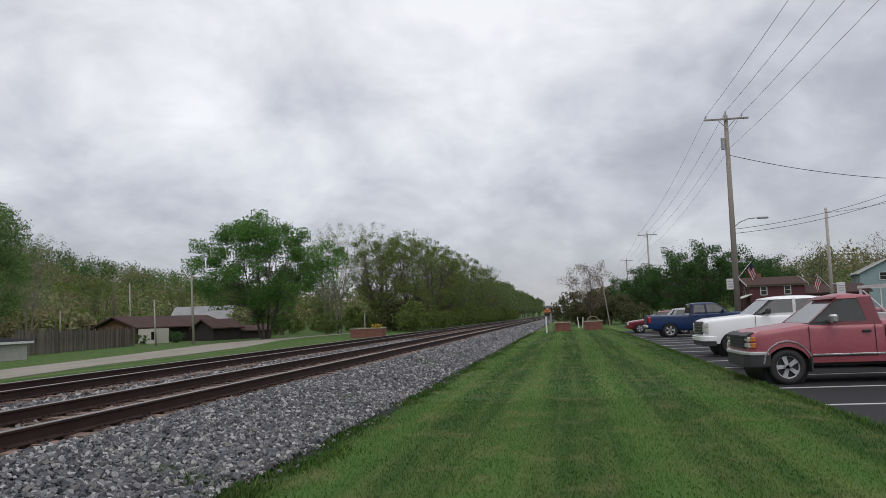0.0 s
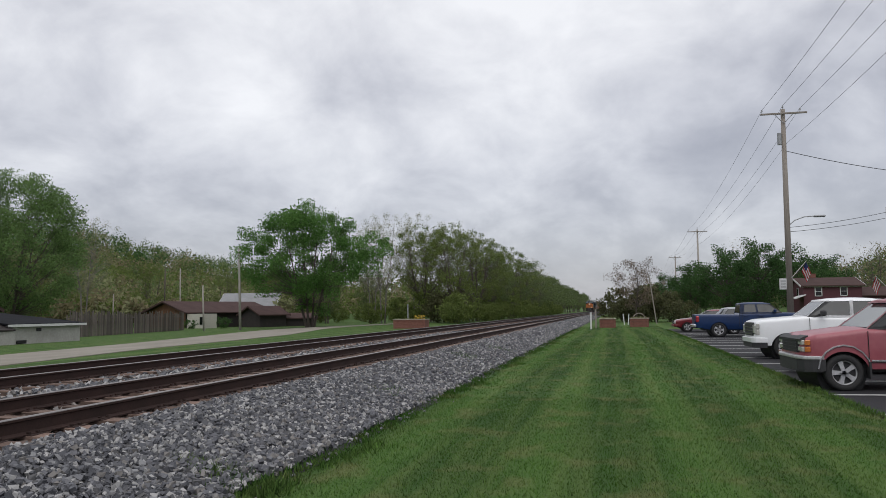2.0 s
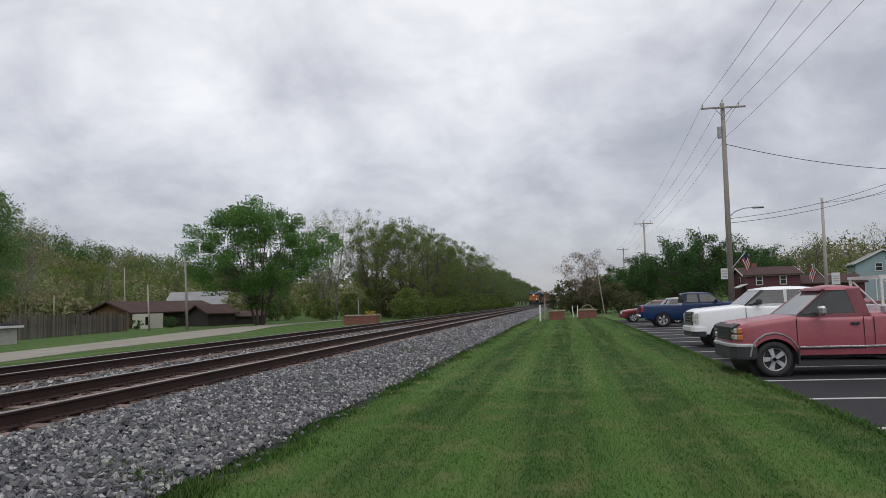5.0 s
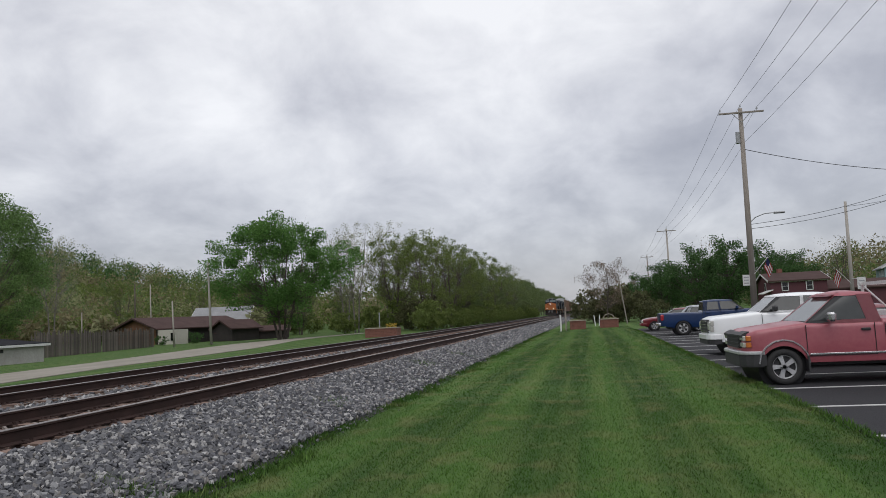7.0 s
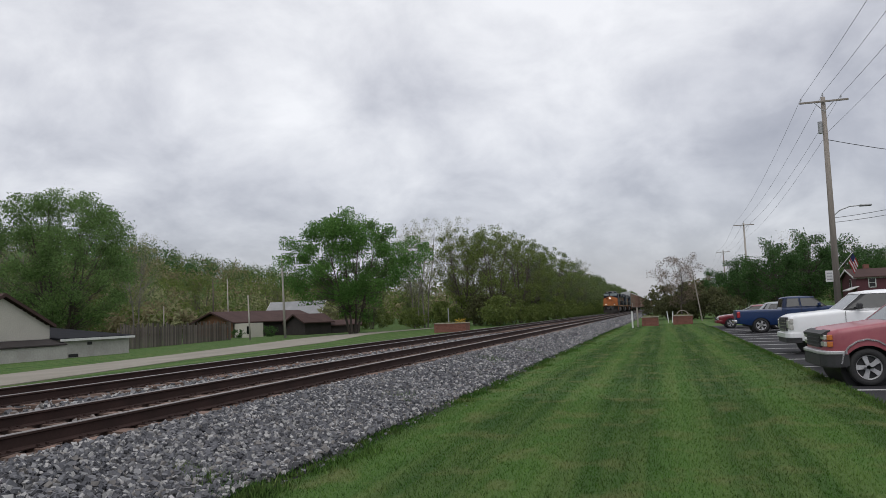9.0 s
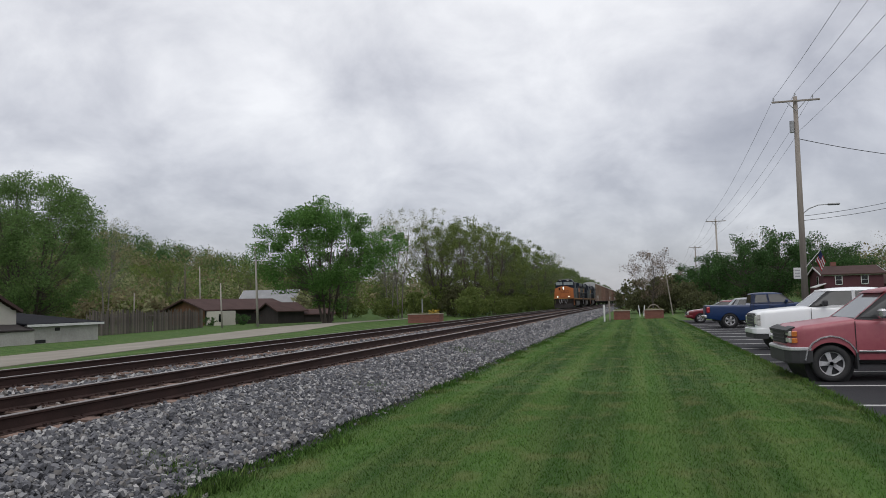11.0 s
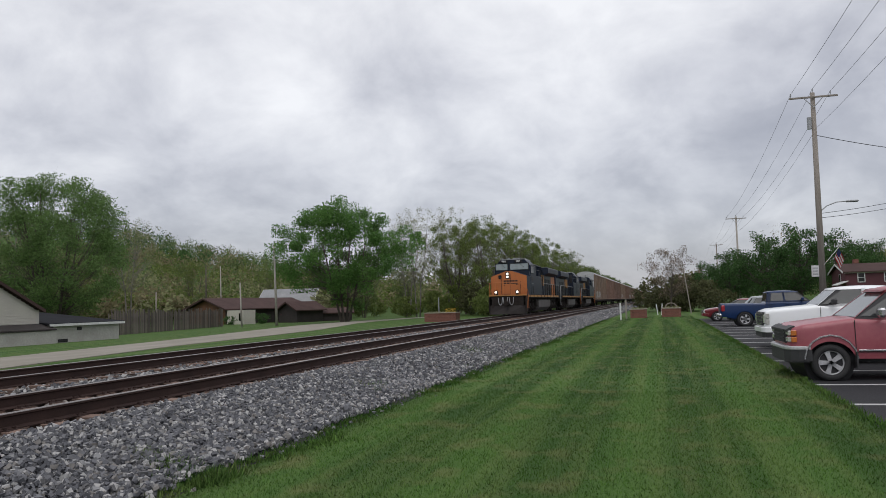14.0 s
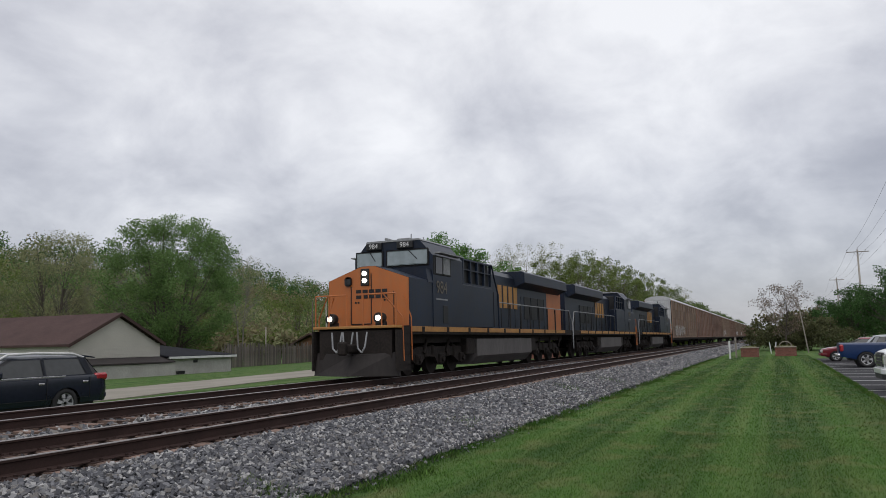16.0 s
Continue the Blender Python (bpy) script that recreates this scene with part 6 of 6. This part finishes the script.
def build_poles():
    a = make_pole("tall weathered wooden utility pole with crossarm and street lamp", 11.62, 55, 15.25, 0.23, M_POLE, 0.5, 3.0)
    bm = B()
    rod(bm, (-0.30, -0.1, 12.75), (-0.30, -0.1, 13.55), 0.15, None, 12)
    part("transformer", bm, M_GALV, a, "small grey transformer can")
    bm = B()
    pts = [(0.1, 0, 7.15), (0.5, 0, 7.5), (1.1, 0, 7.72), (1.75, 0, 7.75)]
    for p, q in zip(pts, pts[1:]):
        rod(bm, p, q, 0.035, None, 8)
    part("lamp_arm", bm, M_GALV, a, "curved metal lamp arm")
    bm = B()
    box(bm, 2.05, 0, 7.74, 0.75, 0.26, 0.14, 0.05)
    part("lamp_head", bm, M_GALV, a, "grey street lamp head")
    for k in range(2):
        bm = B()
        box(bm, -0.42, -0.05, 3.15, 0.3 if k else 0.46, 0.05, 0.06 if k else 0.75, 0.0 if k else 0.01)
        sg = part("banner_sign" if not k else "sign_bracket", bm, M_WHITE if not k else M_GALV, a, "white street banner with grey bars" if not k else "")
    bm = B()
    for z in (3.35, 3.15, 2.95):
        box(bm, -0.42, -0.085, z, 0.32, 0.01, 0.07)
    part("banner_bar", bm, M_GALV, a)
    make_flag(11.75, 54.8, 3.55, 0)
    make_pole("wooden utility pole with crossarm along the street", 13.2, 125, 14.1, 0.19, M_POLEPALE, 0.0, 3.0)
    make_pole("wooden utility pole with crossarm along the street", 14.7, 190, 14.3, 0.19, M_POLE, 0.0, 3.0)
    make_pole("wooden utility pole with crossarm along the street", 10.1, -14, 15.2, 0.19, M_POLE, 0.0, 3.0)
    make_pole("plain grey pole beside the street", 20.1, 62, 9.0, 0.16, M_POLEPALE, 0.6)
    bm = B()
    sgn = thing("street_sign", pose(20.75, 61.8, 2.2), "white street banner with grey bars on a pole", "sign", "")
    box(bm, 0, 0, 0.5, 0.6, 0.05, 0.9, 0.01)
    box(bm, -0.45, 0, 0.85, 0.4, 0.03, 0.04)
    part("panel", bm, M_WHITE, sgn)
    bm = B()
    for z in (0.68, 0.5, 0.32):
        box(bm, 0, -0.03, z, 0.4, 0.01, 0.07)
    part("bar", bm, M_GALV, sgn)
    make_flag(20.0, 61.7, 2.7, 180)
    make_pole("dark pole at the edge of the street", 25.1, 62, 10.4, 0.15, M_BARK, 0.4)
    make_pole("slim pale pole beside the gravel road", -39.9, 75, 8.9, 0.15, M_POLEPALE, -1.6, name="wooden_pole")
    make_pole("short leaning pale pole near the low house", -44.3, 75, 5.0, 0.11, M_POLEPALE, -2.2, name="wooden_pole")
    make_pole("thin dark pole in front of the wooded slope", -69, 105, 9.2, 0.13, M_BARK, 0, name="wooden_pole")
    make_pole("thin pale pole in front of the wooded slope", -66.2, 105, 9.0, 0.12, M_POLEPALE, -1, name="wooden_pole")
    make_pole("short grey pole beyond the board fence", -64, 86, 4.6, 0.12, M_POLE, 0, name="wooden_pole")
    tops = [(10.1, -14, 15.2), (11.75, 55, 15.25), (13.2, 125, 14.1), (14.7, 190, 14.3), (16.4, 262, 13.5)]
    for p, q in zip(tops, tops[1:]):
        for dx, dz in ((-1.4, -0.05), (0, 0.25), (1.05, -0.05)):
            wire((p[0] + dx, p[1] - 0.2, p[2] + dz), (q[0] + dx, q[1] - 0.2, q[2] + dz), 0.9, 0.011)
        wire((p[0] + 0.15, p[1] - 0.1, p[2] - 2.4), (q[0] + 0.15, q[1] - 0.1, q[2] - 2.4), 0.8, 0.009)
    wire((11.8, 54.9, 12.3), (29, 60, 10.3), 0.55, 0.022, "dark service cable to a house")
    wire((11.75, 54.9, 7.0), (25.1, 61.9, 9.9), 0.35, 0.018, "dark service cable between poles")
    wire((11.75, 54.9, 6.7), (25.1, 61.9, 9.4), 0.35, 0.018, "dark service cable between poles")
    wire((20.2, 61.9, 8.6), (25.1, 61.9, 9.2), 0.1, 0.014, "dark service cable between poles")


build_poles()

# ---- houses, garage, fence ----
M_SHINGLE = mat("brown_shingle", (0.092, 0.058, 0.054), (0.068, 0.044, 0.041), spec=0.15, rough=0.95, scale=0.8, fine=10, bump=0.4, depth=0.01)
M_DARKROOF = mat("dark_roof", (0.024, 0.025, 0.030), (0.016, 0.0165, 0.02), spec=0.1, rough=0.95, scale=0.8, fine=8, bump=0.3, depth=0.01)
M_GREYROOF = mat("grey_roof", (0.30, 0.305, 0.31), (0.22, 0.225, 0.23), rough=0.85, scale=0.8, fine=9, bump=0.3, depth=0.01)
M_SIDING = mat("cream_siding", (0.60, 0.57, 0.51), (0.53, 0.50, 0.45), rough=0.75, scale=0.8, fine=14, bump=0.05)
M_BLOCK = mat("painted_block", (0.47, 0.46, 0.43), (0.36, 0.35, 0.325), rough=0.9, scale=0.9, fine=9, bump=0.3, depth=0.008, c=(0.26, 0.25, 0.22))
M_WOODWALL = mat("brown_board", (0.20, 0.098, 0.052), (0.145, 0.070, 0.040), rough=0.85, scale=1.5, fine=16, bump=0.3, depth=0.008, stretch=(4, 4, 0.4))
M_DARKWALL = mat("dark_wall", (0.045, 0.036, 0.034), (0.03, 0.025, 0.024), rough=0.9, scale=1.5, fine=16, bump=0.2)
M_PLUM = mat("plum_siding", (0.105, 0.030, 0.040), (0.085, 0.025, 0.033), rough=0.75, scale=1, fine=14, bump=0.1)
M_TEAL = mat("grey_blue_siding", (0.30, 0.40, 0.43), (0.25, 0.34, 0.37), rough=0.75, scale=1, fine=14, bump=0.1)
M_FENCE = mat("weathered_board", (0.165, 0.138, 0.122), (0.105, 0.088, 0.079), rough=0.95, scale=2, fine=14, bump=0.5, depth=0.01, stretch=(4, 4, 0.4), random_part=0.4)
M_BRICK = mat("planter_brick", (0.20, 0.075, 0.055), (0.15, 0.056, 0.042), rough=0.9, scale=3, fine=18, bump=0.4, depth=0.01, c=(0.24, 0.14, 0.11))
M_STONECAP = mat("stone_cap", (0.40, 0.35, 0.28), (0.31, 0.27, 0.22), rough=0.9, scale=3, fine=18, bump=0.3)


def window_part(parent, m, w, h):
    bm = B()
    for s in (-1, 1):
        box(bm, s * w / 2, 0, 0, 0.09, 0.07, h + 0.09)
        box(bm, 0, 0, s * h / 2, w + 0.09, 0.07, 0.09)
    box(bm, 0, 0, 0, w, 0.05, 0.04)
    fr = part("window", bm, M_WHITE, parent, "white-framed window")
    fr.matrix_local = m
    bm = B()
    box(bm, 0, 0.02, 0, w, 0.03, h)
    part("pane", bm, M_GLASS, fr)


def make_house(name, label, m, w, d, eave, ridge, wall, roof, gable=None, windows=(), over=0.35, siding=0.0, trim=None, category="house"):
    """Walls w wide along x and d deep along y, with the ridge along x."""
    t = thing(name, m, label, category)
    th = 0.2
    for s in (-1, 1):
        bm = B()
        box(bm, 0, s * (d / 2 - th / 2), eave / 2 - 0.1, w, th, eave + 0.2)
        part("wall", bm, wall, t)
        bm = B()
        prism(bm, [(-d / 2 + th, -0.2), (d / 2 - th, -0.2), (d / 2 - th, eave - 0.02), (0, ridge - 0.12), (-d / 2 + th, eave - 0.02)], "x", s * (w / 2) - (th if s > 0 else 0), s * (w / 2) + (0 if s > 0 else th))
        part("gable_wall", bm, gable or wall, t)
        slope = (ridge - eave) / (d / 2)
        e = over
        bm = B()
        prism(bm, [(s * (d / 2 + e), eave - slope * e), (0, ridge), (0, ridge + 0.14), (s * (d / 2 + e), eave - slope * e + 0.14)], "x", -w / 2 - e, w / 2 + e)
        part("roof", bm, roof, t)
        if trim:
            for x in (-w / 2 - e - 0.02, w / 2 + e + 0.02):
                bm = B()
                prism(bm, [(s * (d / 2 + e), eave - slope * e - 0.06), (0, ridge - 0.06), (0, ridge + 0.15), (s * (d / 2 + e), eave - slope * e + 0.15)], "x", x - 0.02, x + 0.02)
                part("barge_board", bm, trim, t)
        if siding:
            bm = B()
            z = 0.1
            while z < ridge - 0.35:
                hw = d / 2 if z < eave else d / 2 * (ridge - z) / (ridge - eave) - 0.15
                box(bm, s * (w / 2 + 0.01), 0, z, 0.03, 2 * hw, 0.03)
                z += siding
            part("siding_lap", bm, gable or wall, t)
    for (x, y, z, turn, ww, hh) in windows:
        window_part(t, pose(x, y, z, 0, 0, turn), ww, hh)
    return t


def build_houses():
    g0 = -0.22
    make_house("garage", "cream sided garage with a brown shingle roof", pose(-44, 34.4, g0), 16, 7.0, 2.17, 3.95, M_SIDING, M_SHINGLE, M_SIDING, (), 0.25, 0.16, M_SHINGLE, "garage")
    t = thing("block_lean_to", pose(-35.6, 34.0, g0), "low whitewashed block lean-to with a shingle skirt roof", "outbuilding")
    bm = B()
    box(bm, 0, -0.6, 0.32, 0.9, 10.0, 1.1)
    part("wall", bm, M_BLOCK, t, "whitewashed block wall")
    bm = B()
    prism(bm, [(-0.42, 1.22), (0.55, 0.90), (0.55, 0.98), (-0.42, 1.32)], "y", -5.8, 4.35)
    part("skirt_roof", bm, M_DARKWALL, t, "dark brown skirt roof")
    t = thing("block_garage", pose(-39.0, 41.3, g0), "low flat-roofed block garage with white fascia", "garage")
    bm = B()
    box(bm, 0, 0, 0.5, 7.0, 6.3, 1.4)
    part("wall", bm, M_BLOCK, t, "whitewashed block wall")
    bm = B()
    prism(bm, [(-3.9, 1.98), (3.75, 1.22), (3.75, 1.31), (-3.9, 2.09)], "y", -3.3, 3.4)
    part("roof", bm, M_DARKROOF, t, "dark low-pitched roof")
    bm = B()
    box(bm, 3.77, 0.05, 1.20, 0.05, 6.75, 0.15)
    part("fascia", bm, M_WHITE, t, "white fascia board")
    bm = B()
    box(bm, 3.52, -2.0, 0.2, 0.06, 0.8, 0.2, 0.02)
    part("vent", bm, M_BLACK, t, "small dark vent opening")
    bm = B()
    box(bm, 3.52, -0.6, 0.92, 0.06, 0.4, 0.2, 0.02)
    part("vent", bm, M_BLACK, t, "small dark vent opening")

    # low brown house with a wooden gable
    h = make_house("house", "low brown house with a wooden gable and shingle roof", pose(-56.3, 97, -0.35, 0, 0, 70), 15.0, 8.6, 2.15, 3.5, M_DARKWALL, M_SHINGLE, M_WOODWALL, ((2.5, -4.32, 1.2, 0, 1.0, 0.9),), 0.6, 0, M_SHINGLE)
    make_house("house", "dark gabled wing beside the low brown house", pose(-46.6, 94.0, -0.35, 0, 0, 64), 4.4, 4.2, 1.75, 2.75, M_DARKWALL, M_SHINGLE, M_DARKWALL, (), 0.4, 0, M_SHINGLE)
    t = thing("annex", pose(-52.6, 88.5, -0.35, 0, 0, -20), "pale block annex of the low brown house", "outbuilding")
    bm = B()
    box(bm, 0, 0, 0.85, 3.4, 2.0, 2.1)
    part("wall", bm, M_SIDING, t)
    bm = B()
    box(bm, 1.1, -1.02, 1.0, 0.5, 0.05, 1.0)
    part("window", bm, M_GLASS, t)
    make_house("shed", "long low shed with a dark brown roof", pose(-45.5, 97, -0.35, 0, 0, 25), 9.5, 4.5, 1.15, 1.75, M_DARKWALL, M_SHINGLE, None, (), 0.3, 0, None, "shed")
    make_house("house", "pale house with a grey hipped roof behind the low house", pose(-60.6, 118, -0.35, 0, 0, 12), 9.0, 7.5, 3.1, 5.2, M_SIDING, M_GREYROOF, M_WHITE, ((2.0, -3.8, 1.5, 0, 1.0, 1.1), (4.78, 0.5, 2.6, 90, 0.8, 0.9)), 0.4, 0, M_WHITE)
    # board fence
    t = thing("board_fence", pose(0, 0, 0), "tall weathered grey-brown board fence", "fence")
    rnd = random.Random(6)
    meshes = []
    for k in range(4):
        bm = B()
        hh = 1.92 + 0.12 * k
        prism(bm, [(-0.07, 0), (0.07, 0), (0.07, hh - 0.08), (0.02 + 0.01 * k, hh), (-0.06, hh - 0.03)], "y", -0.014, 0.014)
        meshes.append(mesh_of("board", bm, M_FENCE))
    p, q = Vector((-44.3, 53.8, 0)), Vector((-49.0, 78.5, 0))
    n = 118
    ang = math.degrees(math.atan2(q.y - p.y, q.x - p.x))
    for k in range(n):
        f = k / (n - 1)
        v = p.lerp(q, f)
        if rnd.random() < 0.03:
            continue
        ob = new("board", rnd.choice(meshes))
        ob.parent = t
        ob.matrix_local = pose(v.x, v.y, ground_z(v.x, v.y) - 0.02, 0, rnd.uniform(-1.5, 1.5), ang + rnd.uniform(-4, 4))
    bm = B()
    for z in (0.5, 1.6):
        for k in range(12):
            a, b = p.lerp(q, k / 12), p.lerp(q, (k + 1) / 12)
            rod(bm, (a.x - 0.06, a.y, ground_z(a.x, a.y) + z), (b.x - 0.06, b.y, ground_z(b.x, b.y) + z), 0.04, None, 4)
    part("rail", bm, M_FENCE, t)
    # right side of the street
    h = make_house("house", "plum-coloured house with white windows and a brown roof", pose(26.1, 104, 0.0), 6.6, 7.5, 4.15, 5.15, M_PLUM, M_SHINGLE, None,
                   ((-1.6, -3.78, 3.45, 0, 0.75, 1.1), (1.25, -3.78, 3.45, 0, 0.75, 1.1), (-3.34, -1.0, 3.45, 90, 0.7, 1.0)), 0.35, 0, M_WHITE)
    bm = B()
    box(bm, -1.2, 0.3, 5.35, 0.6, 0.6, 0.9, 0.02)
    part("chimney", bm, M_BRICK, h, "brick chimney")
    bm = B()
    box(bm, 0, -3.79, 4.05, 6.9, 0.06, 0.12)
    part("fascia", bm, M_WHITE, h)
    bm = B()
    prism(bm, [(-4.4, 2.55), (-3.2, 3.0), (-3.2, 3.1), (-4.4, 2.66)], "y", -4.6, -1.5)
    part("porch_roof", bm, M_WHITE, h, "white side porch roof")
    make_house("house", "brown low-roofed annex beside the plum house", pose(33.3, 104, 0.0), 7.5, 6.5, 2.9, 3.9, M_PLUM, M_SHINGLE, None, (), 0.35, 0, None)
    h = make_house("house", "grey-blue two-storey house with pale trim", pose(46.5, 121, 0.6, 0, 0, 78), 9, 7.2, 5.2, 7.0, M_TEAL, M_GREYROOF, M_TEAL,
                   ((-4.55, 0.6, 4.6, -90, 0.9, 1.1), (-4.55, -1.6, 4.6, -90, 0.9, 1.1), (-3.2, 3.65, 4.4, 180, 0.6, 0.8), (-1.6, 3.65, 4.4, 180, 0.6, 0.8), (0.0, 3.65, 4.4, 180, 0.6, 0.8)), 0.4, 0, M_WHITE)
    t = thing("porch", pose(36.6, 103, 0.0), "low porch with a brown sloping roof", "porch")
    bm = B()
    prism(bm, [(-2.6, 2.55), (2.2, 3.5), (2.2, 3.62), (-2.6, 2.67)], "y", -2.2, 2.2)
    part("roof", bm, M_SHINGLE, t)
    for x in (-2.3, 1.9):
        for y in (-1.9, 1.9):
            bm = B()
            box(bm, x, y, 1.25 if x < 0 else 1.65, 0.14, 0.14, 2.5 if x < 0 else 3.3)
            part("porch_post", bm, M_WHITE, t)


build_houses()


def make_planter(m, w, d, h, label, arch_top=False):
    t = thing("brick_planter", m, label, "planter", "brick planters")
    bm = B()
    rows = 6
    for k in range(rows):
        z = (k + 0.5) * h / rows
        off = 0.01 * (k % 2)
        for s in (-1, 1):
            box(bm, 0, s * (d / 2 - 0.06), z, w - off, 0.11, h / rows - 0.012)
            box(bm, s * (w / 2 - 0.06), 0, z, 0.11, d - off - 0.24, h / rows - 0.012)
    part("brick_wall", bm, M_BRICK, t, "red-brown brick wall")
    bm = B()
    for s in (-1, 1):
        box(bm, 0, s * (d / 2 - 0.06), h + 0.03, w + 0.08, 0.2, 0.07, 0.01)
        box(bm, s * (w / 2 - 0.06), 0, h + 0.03, 0.2, d - 0.26, 0.07, 0.01)
    part("coping", bm, M_STONECAP, t, "stone coping")
    bm = B()
    box(bm, 0, 0, h * 0.42, w - 0.26, d - 0.26, h * 0.84)
    part("soil", bm, M_GRIME, t, "dark soil")
    rng = np.random.default_rng(int(w * 100))
    c = np.stack([rng.uniform(-w * 0.4, w * 0.4, 160), rng.uniform(-d * 0.35, d * 0.35, 160), h + rng.uniform(-0.05, 0.16, 160)], 1)
    v, f = leaf_quads(c, 0.07, rng)
    raw("planting", v, f, L_PALE, t)
    if arch_top:
        bm = B()
        pts = [Vector((math.cos(a) * w * 0.30, 0, h + 0.05 + math.sin(a) * 0.42)) for a in np.linspace(0, math.pi, 9)]
        for a, b in zip(pts, pts[1:]):
            rod(bm, a, b, 0.035, None, 6)
        part("hoop", bm, M_STONECAP, t, "pale wooden hoop handle")
    return t


def build_small_things():
    make_planter(pose(-18.2, 66.5, ground_z(-18, 66)), 3.0, 1.5, 0.78, "large brick planter with yellow flowers beside the track")
    f = thing("flower_clump", pose(-17.4, 66.4, 0.9), "low clump of yellow flowers in a brick planter", "flowers")
    rng = np.random.default_rng(4)
    v, q = leaf_quads(np.stack([rng.uniform(-0.5, 0.5, 140), rng.uniform(-0.3, 0.3, 140), rng.uniform(-0.05, 0.3, 140)], 1), 0.07, rng)
    raw("petals", v, q, mat("yellow_petal", (0.62, 0.42, 0.05), (0.5, 0.34, 0.04), rough=0.7, scale=4, fine=20, bump=0, island=0.3), f)
    p = thing("marker_post", pose(-18.6, 66.8, 0.0), "thin grey post rising from a planter", "post")
    bm = B()
    rod(bm, (0, 0, 0), (0, 0, 2.25), 0.06, 0.05, 8)
    part("shaft", bm, M_GALV, p)
    make_planter(pose(-0.62, 66, 0), 1.35, 1.2, 0.72, "small square brick planter at the lawn's end", False)
    make_planter(pose(2.05, 68, 0), 1.6, 1.2, 0.72, "small square brick planter with a hoop handle", True)
    for x, y, h, mt, lab in ((-1.85, 60.5, 1.32, M_WHITE, "white wooden marker post beside the ballast"), (-1.55, 63.5, 1.6, M_POLE, "grey wooden marker post beside the ballast")):
        t = thing("marker_post", pose(x, y, 0), lab, "post", "marker posts by the lawn")
        bm = B()
        box(bm, 0, 0, h / 2, 0.12, 0.12, h, 0.01)
        part("shaft", bm, mt, t)
        bm = B()
        box(bm, 0, 0, h - 0.2, 0.13, 0.13, 0.4, 0.01)
        part("top_band", bm, mt, t)
    t = thing("guy_pole", pose(4.15, 80, 0, 0, -7, 0), "thin leaning pole in front of the small tree", "pole")
    bm = B()
    rod(bm, (0, 0, 0), (0, 0, 5.2), 0.06, 0.05, 8)
    part("shaft", bm, M_POLE, t)
    for k, (x, y) in enumerate(((0.9, 76.5), (1.25, 76.5))):
        t = thing("white_stake", pose(x, y, 0, 0, (-6, 5)[k], 0), "short white stake in the grass", "stake", "white stakes")
        bm = B()
        box(bm, 0, 0, 0.55, 0.09, 0.09, 1.1, 0.01)
        part("shaft", bm, M_WHITE, t)
    b = make_tree("shrub", "small rounded dark green shrub by the low house", 23, 1.7, 2.4, 0.05, 900, 0.09, L_DARK, M_BARK, 30, 2, 0.6, 0.16, 0.012)
    place(b, grown(-48.6, 87, 0))
    copy_thing(b, grown(-51.5, 84, 60, 0.8))


build_small_things()


def motions():
    """The train rolls towards the camera on the far track."""
    for ob, offset, turn in CARS:
        walk(ob, [(t, pose(FAR_TRACK, y + offset, RAIL_Z, 0, 0, turn)) for t, y in TRAIN_TIMES])


motions()
